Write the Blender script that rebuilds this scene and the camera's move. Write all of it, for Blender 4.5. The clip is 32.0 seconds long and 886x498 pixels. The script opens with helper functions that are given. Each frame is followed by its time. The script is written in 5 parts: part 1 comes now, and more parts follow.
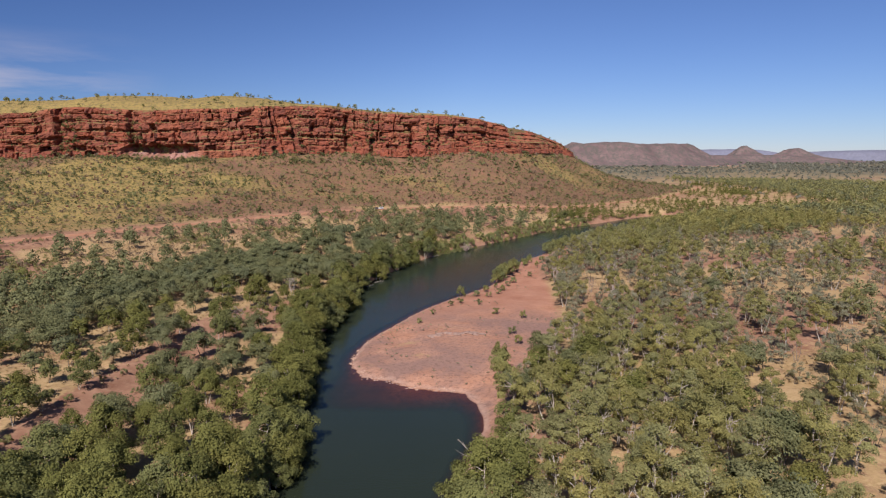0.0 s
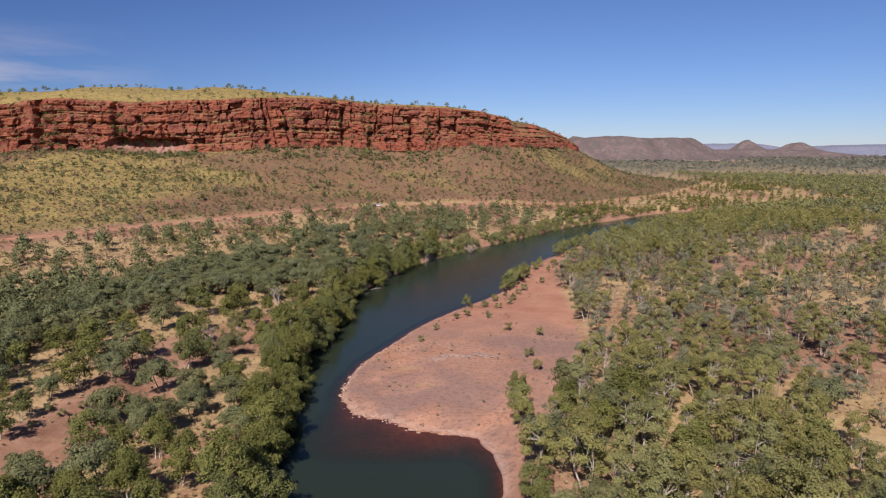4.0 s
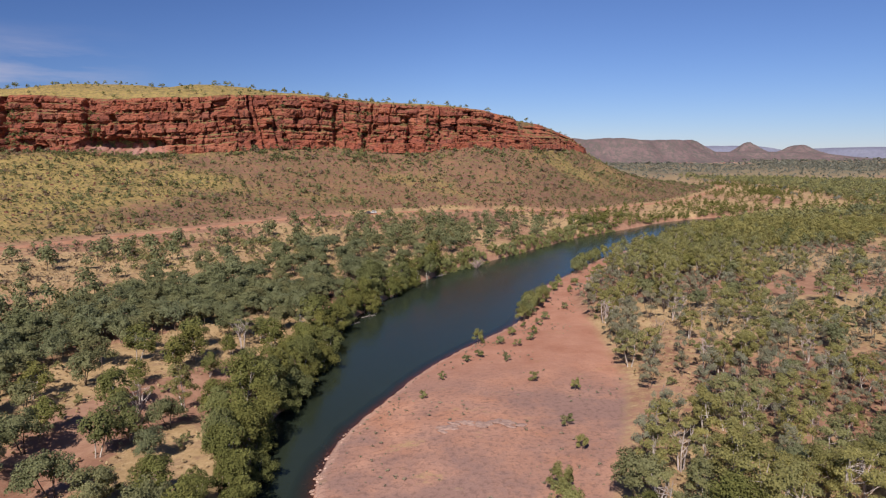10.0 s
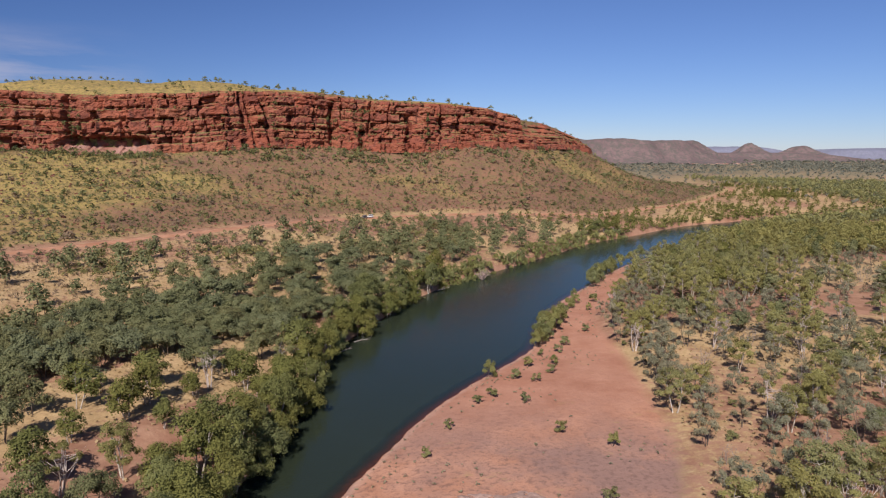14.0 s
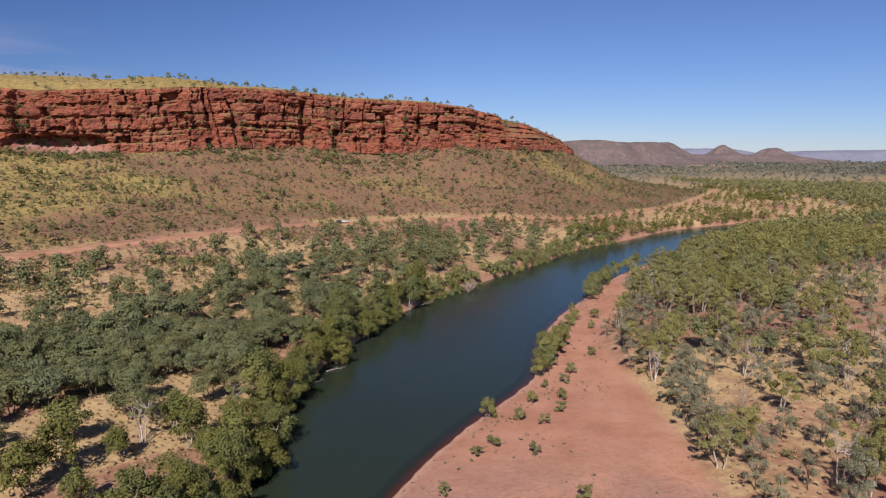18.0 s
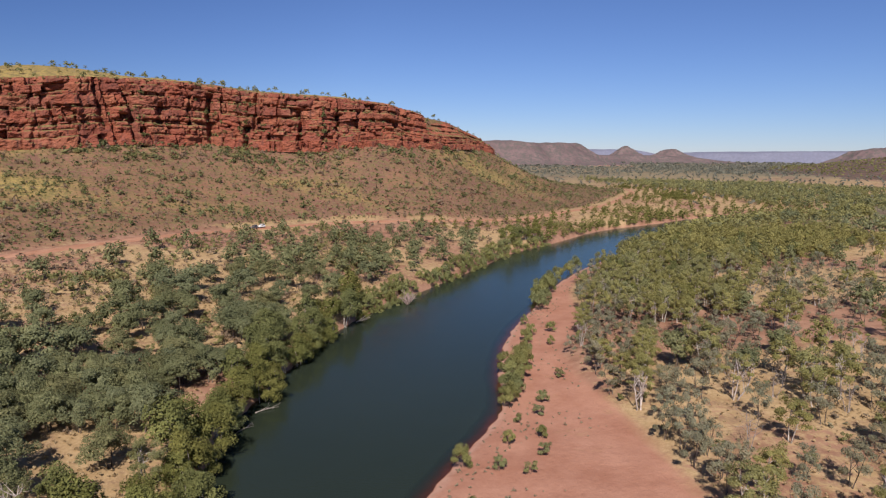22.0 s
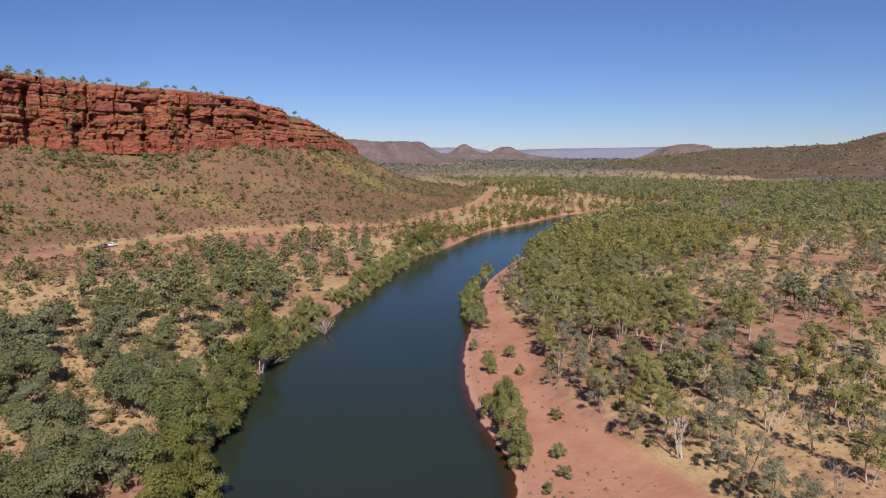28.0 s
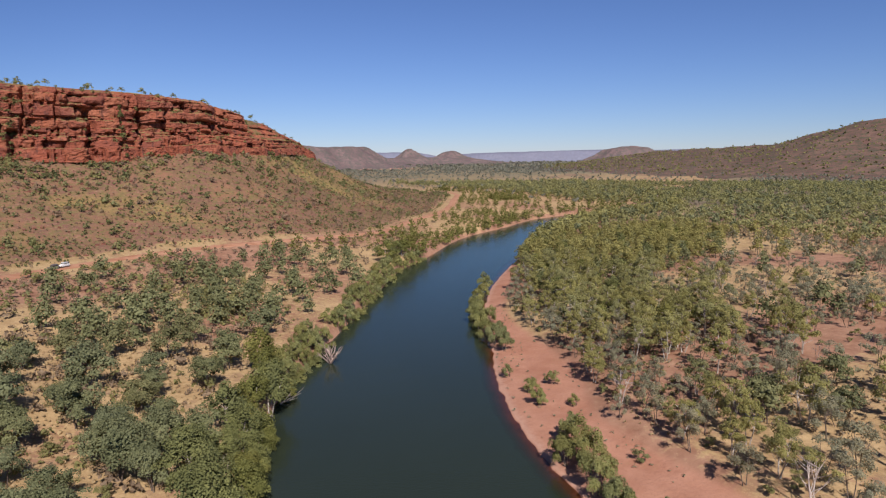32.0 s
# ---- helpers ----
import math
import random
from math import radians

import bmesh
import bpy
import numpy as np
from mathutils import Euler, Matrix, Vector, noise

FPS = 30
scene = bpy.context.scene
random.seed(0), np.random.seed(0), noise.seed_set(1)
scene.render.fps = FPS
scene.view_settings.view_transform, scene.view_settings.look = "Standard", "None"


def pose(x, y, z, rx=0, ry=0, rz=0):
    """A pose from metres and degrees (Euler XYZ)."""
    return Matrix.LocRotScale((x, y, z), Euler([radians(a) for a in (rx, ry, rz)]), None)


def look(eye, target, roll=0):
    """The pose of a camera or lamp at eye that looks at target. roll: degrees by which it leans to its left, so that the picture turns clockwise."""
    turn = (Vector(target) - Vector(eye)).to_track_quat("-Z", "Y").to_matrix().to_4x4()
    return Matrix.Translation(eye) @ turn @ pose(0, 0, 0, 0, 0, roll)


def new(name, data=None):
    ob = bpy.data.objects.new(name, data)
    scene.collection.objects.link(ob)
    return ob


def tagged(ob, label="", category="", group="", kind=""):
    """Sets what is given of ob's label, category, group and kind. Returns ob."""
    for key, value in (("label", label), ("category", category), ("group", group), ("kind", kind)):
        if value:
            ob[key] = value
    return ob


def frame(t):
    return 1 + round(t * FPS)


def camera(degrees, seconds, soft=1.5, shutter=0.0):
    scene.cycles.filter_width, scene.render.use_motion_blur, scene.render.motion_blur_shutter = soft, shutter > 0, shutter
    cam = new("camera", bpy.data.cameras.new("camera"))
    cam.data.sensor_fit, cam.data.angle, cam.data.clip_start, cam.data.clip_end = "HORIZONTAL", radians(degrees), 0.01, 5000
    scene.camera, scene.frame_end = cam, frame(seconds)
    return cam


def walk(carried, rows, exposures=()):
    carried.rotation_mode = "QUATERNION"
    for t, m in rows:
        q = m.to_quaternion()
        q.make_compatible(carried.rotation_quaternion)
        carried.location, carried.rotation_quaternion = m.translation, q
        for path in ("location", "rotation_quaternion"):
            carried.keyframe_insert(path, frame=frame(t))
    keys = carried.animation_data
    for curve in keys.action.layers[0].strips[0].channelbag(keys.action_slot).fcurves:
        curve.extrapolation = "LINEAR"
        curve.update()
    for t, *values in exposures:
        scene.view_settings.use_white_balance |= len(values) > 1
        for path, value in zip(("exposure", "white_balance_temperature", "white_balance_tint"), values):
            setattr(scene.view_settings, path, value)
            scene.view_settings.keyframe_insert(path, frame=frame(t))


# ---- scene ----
cam = camera(68.2, 32.0, soft=1.2)
PATH = [
    (0, (-0.473, -0.006, 61.397), (-0.455, 1.973, 61.107), -0.10),
    (1, (-0.931, 7.533, 61.415), (-0.912, 9.511, 61.118), -0.10),
    (2, (-1.295, 15.203, 61.316), (-1.275, 17.18, 61.014), -0.10),
    (3, (-1.636, 22.929, 61.133), (-1.615, 24.905, 60.827), -0.10),
    (3.5, (-1.814, 26.766, 61.042), (-1.794, 28.743, 60.735), -0.10),
    (5.5, (-2.608, 41.913, 60.8), (-2.585, 43.889, 60.494), 0.00),
    (6, (-2.83, 45.784, 60.753), (-2.806, 47.761, 60.446), 0.00),
    (7, (-3.288, 53.595, 60.675), (-3.264, 55.571, 60.366), 0.00),
    (8, (-3.685, 61.325, 60.641), (-3.659, 63.301, 60.333), 0.00),
    (9, (-3.967, 68.957, 60.634), (-3.939, 70.933, 60.329), 0.00),
    (10, (-4.178, 76.676, 60.631), (-4.15, 78.653, 60.33), 0.00),
    (11, (-4.433, 84.499, 60.606), (-4.405, 86.476, 60.304), 0.00),
    (12, (-4.84, 92.222, 60.612), (-4.81, 94.198, 60.308), 0.00),
    (13, (-5.284, 99.745, 60.66), (-5.252, 101.721, 60.357), 0.00),
    (13.5, (-5.482, 103.467, 60.661), (-5.45, 105.443, 60.359), 0.15),
    (15.5, (-6.125, 118.264, 60.321), (-6.092, 120.241, 60.022), 0.20),
    (16, (-6.388, 121.898, 60.158), (-6.344, 123.875, 59.86), 0.20),
    (17, (-7.081, 129.01, 59.816), (-7.009, 130.986, 59.519), 0.22),
    (18, (-8.107, 135.801, 59.601), (-8.0, 137.776, 59.305), 0.25),
    (19, (-9.568, 142.393, 59.476), (-9.391, 144.363, 59.182), 0.30),
    (20, (-11.419, 148.954, 59.338), (-11.173, 150.917, 59.045), 0.35),
    (21, (-13.499, 155.618, 59.129), (-13.2, 157.574, 58.839), 0.50),
    (22, (-15.731, 162.486, 58.901), (-15.357, 164.429, 58.606), 0.53),
    (23, (-18.273, 169.471, 58.836), (-17.817, 171.395, 58.536), 0.56),
    (24, (-21.305, 176.462, 58.948), (-20.768, 178.365, 58.648), 0.48),
    (25, (-24.625, 183.44, 59.036), (-24.011, 185.32, 58.738), 0.40),
    (25.5, (-26.287, 186.91, 59.051), (-25.641, 188.779, 58.752), 0.35),
    (27.5, (-32.813, 200.719, 59.06), (-32.02, 202.531, 58.763), -0.05),
    (28, (-34.357, 204.452, 59.048), (-33.524, 206.246, 58.752), -0.07),
    (29, (-37.342, 212.256, 58.98), (-36.434, 214.013, 58.685), -0.28),
    (30, (-40.067, 220.24, 58.87), (-39.105, 221.969, 58.577), -0.45),
    (31, (-42.307, 227.907, 58.741), (-41.327, 229.626, 58.452), -0.68),
    (32, (-44.025, 234.944, 58.533), (-43.039, 236.66, 58.25), -0.80),
]
walk(cam, [(t, look(eye, target, roll)) for t, eye, target, roll in PATH], exposures=[(0, 0.5, 6350, 14), (32, 0.5, 6350, 14)])

# ---- world, sun ----
SUN_FROM = Vector((-0.19, -0.71, 0.68)).normalized()
world = bpy.data.worlds.new("sky")
scene.world = world
world.use_nodes = True
wn, wl = world.node_tree.nodes, world.node_tree.links
wn.clear()
w_out, w_bg, w_sky = wn.new("ShaderNodeOutputWorld"), wn.new("ShaderNodeBackground"), wn.new("ShaderNodeTexSky")
w_sky.sky_type, w_sky.sun_disc = "NISHITA", False
w_sky.sun_elevation = math.asin(SUN_FROM.z)
w_sky.sun_rotation = math.atan2(SUN_FROM.x, SUN_FROM.y)
w_sky.altitude, w_sky.air_density, w_sky.dust_density, w_sky.ozone_density = 400, 0.9, 0.0, 4.0
w_bg.inputs["Strength"].default_value = 0.053
w_tint = wn.new("ShaderNodeMix")
w_tint.data_type, w_tint.blend_type = "RGBA", "MULTIPLY"
w_tint.inputs[0].default_value = 1.0
w_tint.inputs[7].default_value = (0.75, 0.85, 1.14, 1)
wl.new(w_sky.outputs[0], w_tint.inputs[6])
w_dir, w_sep, w_map = wn.new("ShaderNodeTexCoord"), wn.new("ShaderNodeSeparateXYZ"), wn.new("ShaderNodeMapping")
w_map.inputs["Scale"].default_value = (2.2, 2.2, 15)
w_cloud, w_ramp, w_low, w_mul, w_mix = wn.new("ShaderNodeTexNoise"), wn.new("ShaderNodeValToRGB"), wn.new("ShaderNodeValToRGB"), wn.new("ShaderNodeMath"), wn.new("ShaderNodeMix")
w_cloud.inputs["Scale"].default_value, w_cloud.inputs["Detail"].default_value, w_cloud.inputs["Roughness"].default_value = 1.6, 6, 0.62
w_ramp.color_ramp.elements[0].position, w_ramp.color_ramp.elements[1].position = 0.42, 0.68
w_side, w_win, w_mul2 = wn.new("ShaderNodeVectorMath"), wn.new("ShaderNodeValToRGB"), wn.new("ShaderNodeMath")
w_side.operation, w_side.inputs[1].default_value, w_mul2.operation = "DOT_PRODUCT", (-0.56, 0.82, 0.09), "MULTIPLY"
w_win.color_ramp.elements[0].position, w_win.color_ramp.elements[1].position = 0.975, 0.998
w_low.color_ramp.elements[0].position, w_low.color_ramp.elements[1].position = 0.0, 0.06
w_far = w_low.color_ramp.elements.new(0.16)
w_far.color = (0, 0, 0, 1)
w_mul.operation, w_mix.data_type = "MULTIPLY", "RGBA"
w_mix.inputs[7].default_value = (10.0, 9.0, 9.8, 1)
for a, c in ((w_dir.outputs["Generated"], w_map.inputs["Vector"]), (w_dir.outputs["Generated"], w_sep.inputs[0]), (w_map.outputs[0], w_cloud.inputs["Vector"]), (w_cloud.outputs["Fac"], w_ramp.inputs["Fac"]), (w_sep.outputs[2], w_low.inputs["Fac"]), (w_ramp.outputs[0], w_mul.inputs[0]), (w_low.outputs[0], w_mul.inputs[1]), (w_dir.outputs["Generated"], w_side.inputs[0]), (w_side.outputs["Value"], w_win.inputs["Fac"]), (w_mul.outputs[0], w_mul2.inputs[0]), (w_win.outputs[0], w_mul2.inputs[1]), (w_mul2.outputs[0], w_mix.inputs[0]), (w_tint.outputs[2], w_mix.inputs[6])):
    wl.new(a, c)
w_away, w_deep, w_shade = wn.new("ShaderNodeVectorMath"), wn.new("ShaderNodeValToRGB"), wn.new("ShaderNodeMix")
w_away.operation, w_away.inputs[1].default_value = "DOT_PRODUCT", (-0.75, 0.55, 0.37)
w_deep.color_ramp.elements[0].position, w_deep.color_ramp.elements[1].position = 0.55, 1.0
w_deep.color_ramp.elements[0].color, w_deep.color_ramp.elements[1].color = (1, 1, 1, 1), (0.62, 0.68, 0.76, 1)
w_shade.data_type, w_shade.blend_type, w_shade.inputs[0].default_value = "RGBA", "MULTIPLY", 1.0
wl.new(w_dir.outputs["Generated"], w_away.inputs[0])
wl.new(w_away.outputs["Value"], w_deep.inputs["Fac"])
wl.new(w_mix.outputs[2], w_shade.inputs[6])
wl.new(w_deep.outputs[0], w_shade.inputs[7])
wl.new(w_shade.outputs[2], w_bg.inputs["Color"])
wl.new(w_bg.outputs[0], w_out.inputs["Surface"])
sun = new("sun", bpy.data.lights.new("sun", "SUN"))
sun.data.energy, sun.data.angle, sun.data.color = 4.6, radians(0.53), (1.0, 0.94, 0.86)
sun.matrix_world = look(SUN_FROM * 100, (0, 0, 0))


# ---- materials ----
class Nodes:
    """A short way to write node trees."""

    def __init__(self, name):
        self.mat = bpy.data.materials.new(name)
        self.mat.use_nodes = True
        self.tree = self.mat.node_tree
        self.tree.nodes.clear()
        self.out = self.tree.nodes.new("ShaderNodeOutputMaterial")

    def node(self, kind, **sockets):
        n = self.tree.nodes.new(kind)
        for key, value in sockets.items():
            self.put(n, key, value)
        return n

    def put(self, n, key, value):
        s = n.inputs[key.replace("_", " ")] if isinstance(key, str) else n.inputs[key]
        if isinstance(value, bpy.types.NodeSocket):
            self.tree.links.new(value, s)
        else:
            s.default_value = value

    def noise(self, scale, detail=3.0, rough=0.55, vector=None, distort=0.0):
        n = self.node("ShaderNodeTexNoise", Scale=scale, Detail=detail, Roughness=rough, Distortion=distort)
        if vector is not None:
            self.put(n, "Vector", vector)
        return n.outputs["Fac"]

    def ramp(self, fac, *stops):
        n = self.node("ShaderNodeValToRGB")
        n.color_ramp.elements[0].position, n.color_ramp.elements[1].position = stops[0][0], stops[-1][0]
        for stop in stops[1:-1]:
            n.color_ramp.elements.new(stop[0])
        for e, (_, c) in zip(n.color_ramp.elements, stops):
            e.color = (c, c, c, 1) if isinstance(c, (int, float)) else (*c, 1)
        self.put(n, "Fac", fac)
        return n.outputs["Color"]

    def mix(self, fac, a, b, blend="MIX"):
        n = self.tree.nodes.new("ShaderNodeMix")
        n.data_type, n.blend_type = "RGBA", blend
        for i, v in ((0, fac), (6, a), (7, b)):
            if isinstance(v, bpy.types.NodeSocket):
                self.tree.links.new(v, n.inputs[i])
            elif i == 0:
                n.inputs[0].default_value = v
            else:
                n.inputs[i].default_value = (v, v, v, 1) if isinstance(v, (int, float)) else (*v, 1)
        return n.outputs[2]

    def math(self, op, a, b=0.0):
        n = self.tree.nodes.new("ShaderNodeMath")
        n.operation = op
        for i, v in ((0, a), (1, b)):
            if isinstance(v, bpy.types.NodeSocket):
                self.tree.links.new(v, n.inputs[i])
            else:
                n.inputs[i].default_value = v
        return n.outputs[0]

    def place(self, stretch=(1, 1, 1)):
        geo = self.node("ShaderNodeNewGeometry")
        m = self.node("ShaderNodeMapping", Vector=geo.outputs["Position"])
        m.inputs["Scale"].default_value = stretch
        return m.outputs[0]

    def bump(self, height, strength=0.5, distance=0.3):
        return self.node("ShaderNodeBump", Height=height, Strength=strength, Distance=distance).outputs[0]

    def attribute(self, name):
        n = self.node("ShaderNodeAttribute")
        n.attribute_name = name
        return n

    def finish(self, color, rough=0.9, normal=None, metal=0.0, spec=0.3):
        p = self.node("ShaderNodeBsdfPrincipled", Roughness=rough, Metallic=metal)
        p.inputs["Specular IOR Level"].default_value = spec
        self.put(p, "Base Color", color if isinstance(color, bpy.types.NodeSocket) else (*color, 1))
        if normal is not None:
            self.put(p, "Normal", normal)
        self.tree.links.new(p.outputs[0], self.out.inputs["Surface"])
        return self.mat


def ground_material():
    n = Nodes("ground")
    p = n.place()
    z1 = n.node("ShaderNodeSeparateColor", Color=n.attribute("cover").outputs["Color"])
    sand, grass, slope = z1.outputs[0], z1.outputs[1], z1.outputs[2]
    big, mid, fine = n.noise(0.018, 5, 0.6, p), n.noise(0.11, 5, 0.65, p), n.noise(1.1, 5, 0.7, p)
    speck = n.noise(0.45, 4, 0.75, p)
    soil = n.mix(n.ramp(mid, (0.35, 0.0), (0.65, 1.0)), (0.215, 0.105, 0.065), (0.33, 0.185, 0.12))
    soil = n.mix(n.ramp(speck, (0.5, 0.0), (0.72, 0.5)), soil, (0.40, 0.26, 0.165))
    straw = n.mix(n.ramp(mid, (0.3, 0.0), (0.7, 1.0)), (0.31, 0.200, 0.098), (0.455, 0.315, 0.165))
    straw = n.mix(n.ramp(fine, (0.45, 0.0), (0.75, 0.6)), straw, (0.20, 0.14, 0.06))
    straw = n.mix(n.ramp(n.noise(0.16, 6, 0.75, p), (0.52, 0.0), (0.64, 0.7)), straw, (0.225, 0.135, 0.085))
    straw = n.mix(n.ramp(n.noise(0.55, 6, 0.8, p), (0.36, 0.55), (0.47, 0.0)), straw, (0.46, 0.33, 0.18))
    edge = n.math("ADD", grass, n.math("MULTIPLY", n.math("SUBTRACT", speck, 0.5), 1.1))
    col = n.mix(n.ramp(edge, (0.35, 0.0), (0.6, 1.0)), soil, straw)
    tan = n.ramp(n.math("ADD", grass, n.math("MULTIPLY", n.math("SUBTRACT", mid, 0.5), 0.9)), (0.3, 0.0), (0.75, 1.0))
    red = n.mix(n.ramp(big, (0.42, 0.0), (0.60, 0.6)), (0.225, 0.112, 0.066), (0.170, 0.086, 0.060))
    red = n.mix(n.ramp(n.noise(0.05, 6, 0.7, n.place((1, 1, 0.4))), (0.46, 0.0), (0.58, 0.75)), red, (0.150, 0.070, 0.056))
    scree = n.mix(tan, red, (0.315, 0.228, 0.074))
    tuft = n.noise(0.22, 8, 0.85, p)
    scree = n.mix(n.ramp(tuft, (0.49, 0.0), (0.55, 0.9)), scree, (0.135, 0.112, 0.044))
    scree = n.mix(n.ramp(tuft, (0.36, 0.8), (0.44, 0.0)), scree, (0.235, 0.125, 0.080))
    scree = n.mix(n.ramp(n.noise(0.75, 5, 0.75, p), (0.55, 0.0), (0.64, 0.8)), scree, (0.215, 0.165, 0.070))
    scree = n.mix(n.ramp(fine, (0.58, 0.0), (0.70, 0.7)), scree, (0.075, 0.045, 0.032))
    scree = n.mix(n.ramp(n.noise(0.33, 6, 0.82, p), (0.52, 0.0), (0.59, 0.5)), scree, (0.125, 0.078, 0.054))
    scree = n.mix(n.ramp(n.noise(0.5, 6, 0.82, n.place((1, 1, 0.5))), (0.38, 0.5), (0.45, 0.0)), scree, (0.30, 0.19, 0.12))
    col = n.mix(slope, col, scree)
    bar = n.mix(n.ramp(mid, (0.35, 0.0), (0.68, 1.0)), (0.37, 0.178, 0.108), (0.47, 0.252, 0.166))
    along = n.ramp(n.math("MULTIPLY", n.node("ShaderNodeSeparateXYZ", Vector=p).outputs[1], 0.0025), (0.56, 1.0), (0.66, 0.15))
    bar = n.mix(n.math("MULTIPLY", along, n.ramp(n.noise(0.026, 6, 0.72, p), (0.40, 0.0), (0.56, 0.9))), bar, (0.245, 0.150, 0.122))
    bar = n.mix(n.math("MULTIPLY", n.math("ADD", n.math("MULTIPLY", along, 0.7), 0.3), n.ramp(n.noise(0.9, 5, 0.75, p), (0.50, 0.0), (0.62, 0.55))), bar, (0.13, 0.078, 0.062))
    bar = n.mix(n.ramp(n.noise(0.07, 5, 0.75, n.place((1, 1.6, 1))), (0.60, 0.0), (0.68, 0.6)), bar, (0.36, 0.25, 0.12))
    bar = n.mix(n.ramp(along, (0.2, 0.65), (0.9, 0.0)), bar, n.mix(n.ramp(n.noise(0.09, 6, 0.7, p), (0.38, 0.0), (0.62, 1.0)), (0.285, 0.122, 0.076), (0.40, 0.200, 0.132)))
    bar = n.mix(n.ramp(n.noise(2.6, 4, 0.8, p), (0.56, 0.0), (0.68, 0.5)), bar, (0.20, 0.105, 0.075))
    rise = n.node("ShaderNodeSeparateXYZ", Vector=p).outputs[2]
    bar = n.mix(n.math("MULTIPLY", n.ramp(rise, (0.02, 0.0), (0.12, 1.0)), n.ramp(n.math("ADD", rise, n.math("MULTIPLY", speck, 0.9)), (0.55, 0.35), (0.95, 0.0))), bar, (0.50, 0.34, 0.26))
    col = n.mix(sand, col, bar)
    hgt = n.math("ADD", n.math("MULTIPLY", fine, 0.5), n.math("MULTIPLY", speck, 0.8))
    wood = n.attribute("wood").outputs["Fac"]
    far = n.mix(n.ramp(n.noise(0.03, 6, 0.75, p), (0.4, 0.0), (0.6, 1.0)), (0.105, 0.108, 0.070), (0.165, 0.150, 0.105))
    col = n.mix(wood, col, far)
    return n.finish(col, 0.95, n.bump(hgt, 0.6, 0.4), spec=0.1)


def water_material():
    n = Nodes("river_water")
    p = n.place((1.0, 1.0, 1.0))
    depth = n.attribute("depth").outputs["Fac"]
    ripple = n.math("ADD", n.noise(1.3, 3, 0.6, p), n.math("MULTIPLY", n.noise(0.16, 2, 0.5, p), 1.5))
    bump = n.bump(ripple, 0.12, 0.25)
    deep = n.mix(n.noise(0.02, 3, 0.5, p), (0.017, 0.023, 0.014), (0.024, 0.031, 0.020))
    body = n.node("ShaderNodeBsdfDiffuse", Color=deep)
    clear = n.node("ShaderNodeBsdfTransparent", Color=(0.62, 0.46, 0.37, 1))
    shade = n.node("ShaderNodeMixShader", Fac=n.ramp(depth, (0.02, 0.05), (0.30, 0.55), (0.75, 1.0)))
    n.put(shade, 1, clear.outputs[0])
    n.put(shade, 2, body.outputs[0])
    gloss = n.node("ShaderNodeBsdfGlossy", Color=(0.84, 0.95, 0.87, 1), Roughness=0.16, Normal=bump)
    fres = n.node("ShaderNodeFresnel", IOR=1.33, Normal=bump)
    top = n.node("ShaderNodeMixShader", Fac=fres.outputs[0])
    n.put(top, 1, shade.outputs[0])
    n.put(top, 2, gloss.outputs[0])
    n.tree.links.new(top.outputs[0], n.out.inputs["Surface"])
    return n.mat


def rock_material():
    n = Nodes("red_sandstone")
    p = n.place()
    flat = n.place((0.05, 0.05, 1.1))
    tall = n.place((0.30, 0.30, 0.03))
    bands, streaks = n.noise(1.0, 6, 0.7, flat), n.noise(1.0, 5, 0.65, tall)
    grain, blotch, patch = n.noise(0.9, 6, 0.75, p), n.noise(0.05, 4, 0.6, p), n.noise(0.16, 5, 0.7, p)
    col = n.ramp(bands, (0.25, (0.165, 0.050, 0.033)), (0.45, (0.305, 0.092, 0.050)), (0.58, (0.230, 0.066, 0.041)), (0.76, (0.36, 0.137, 0.083)))
    tone = n.attribute("tone").outputs["Fac"]
    col = n.mix(n.ramp(tone, (0.0, 0.65), (0.5, 0.0)), col, (0.135, 0.045, 0.034))
    col = n.mix(n.ramp(tone, (0.62, 0.0), (1.0, 0.75)), col, (0.34, 0.130, 0.072))
    col = n.mix(n.ramp(blotch, (0.46, 0.0), (0.66, 0.5)), col, (0.27, 0.105, 0.070))
    col = n.mix(n.ramp(patch, (0.56, 0.0), (0.70, 0.6)), col, (0.20, 0.082, 0.066))
    col = n.mix(n.ramp(streaks, (0.54, 0.0), (0.66, 0.72)), col, (0.070, 0.034, 0.029))
    col = n.mix(n.ramp(grain, (0.54, 0.0), (0.74, 0.6)), col, (0.085, 0.034, 0.026))
    col = n.mix(n.ramp(grain, (0.26, 0.45), (0.40, 0.0)), col, (0.36, 0.18, 0.125))
    pale = n.attribute("pale").outputs["Fac"]
    col = n.mix(pale, col, n.mix(grain, (0.27, 0.135, 0.105), (0.43, 0.25, 0.20)))
    up = n.node("ShaderNodeSeparateXYZ", Vector=n.node("ShaderNodeNewGeometry").outputs["Normal"]).outputs[2]
    turf = n.mix(grain, (0.12, 0.105, 0.035), (0.26, 0.205, 0.085))
    col = n.mix(n.math("MULTIPLY", n.math("SUBTRACT", 1.0, pale), n.ramp(n.math("ADD", up, n.math("MULTIPLY", n.math("SUBTRACT", blotch, 0.5), 0.9)), (0.84, 0.0), (0.96, 0.85))), col, turf)
    hgt = n.math("ADD", grain, n.math("MULTIPLY", bands, 1.3))
    return n.finish(col, 0.9, n.bump(hgt, 0.9, 0.9), spec=0.12)


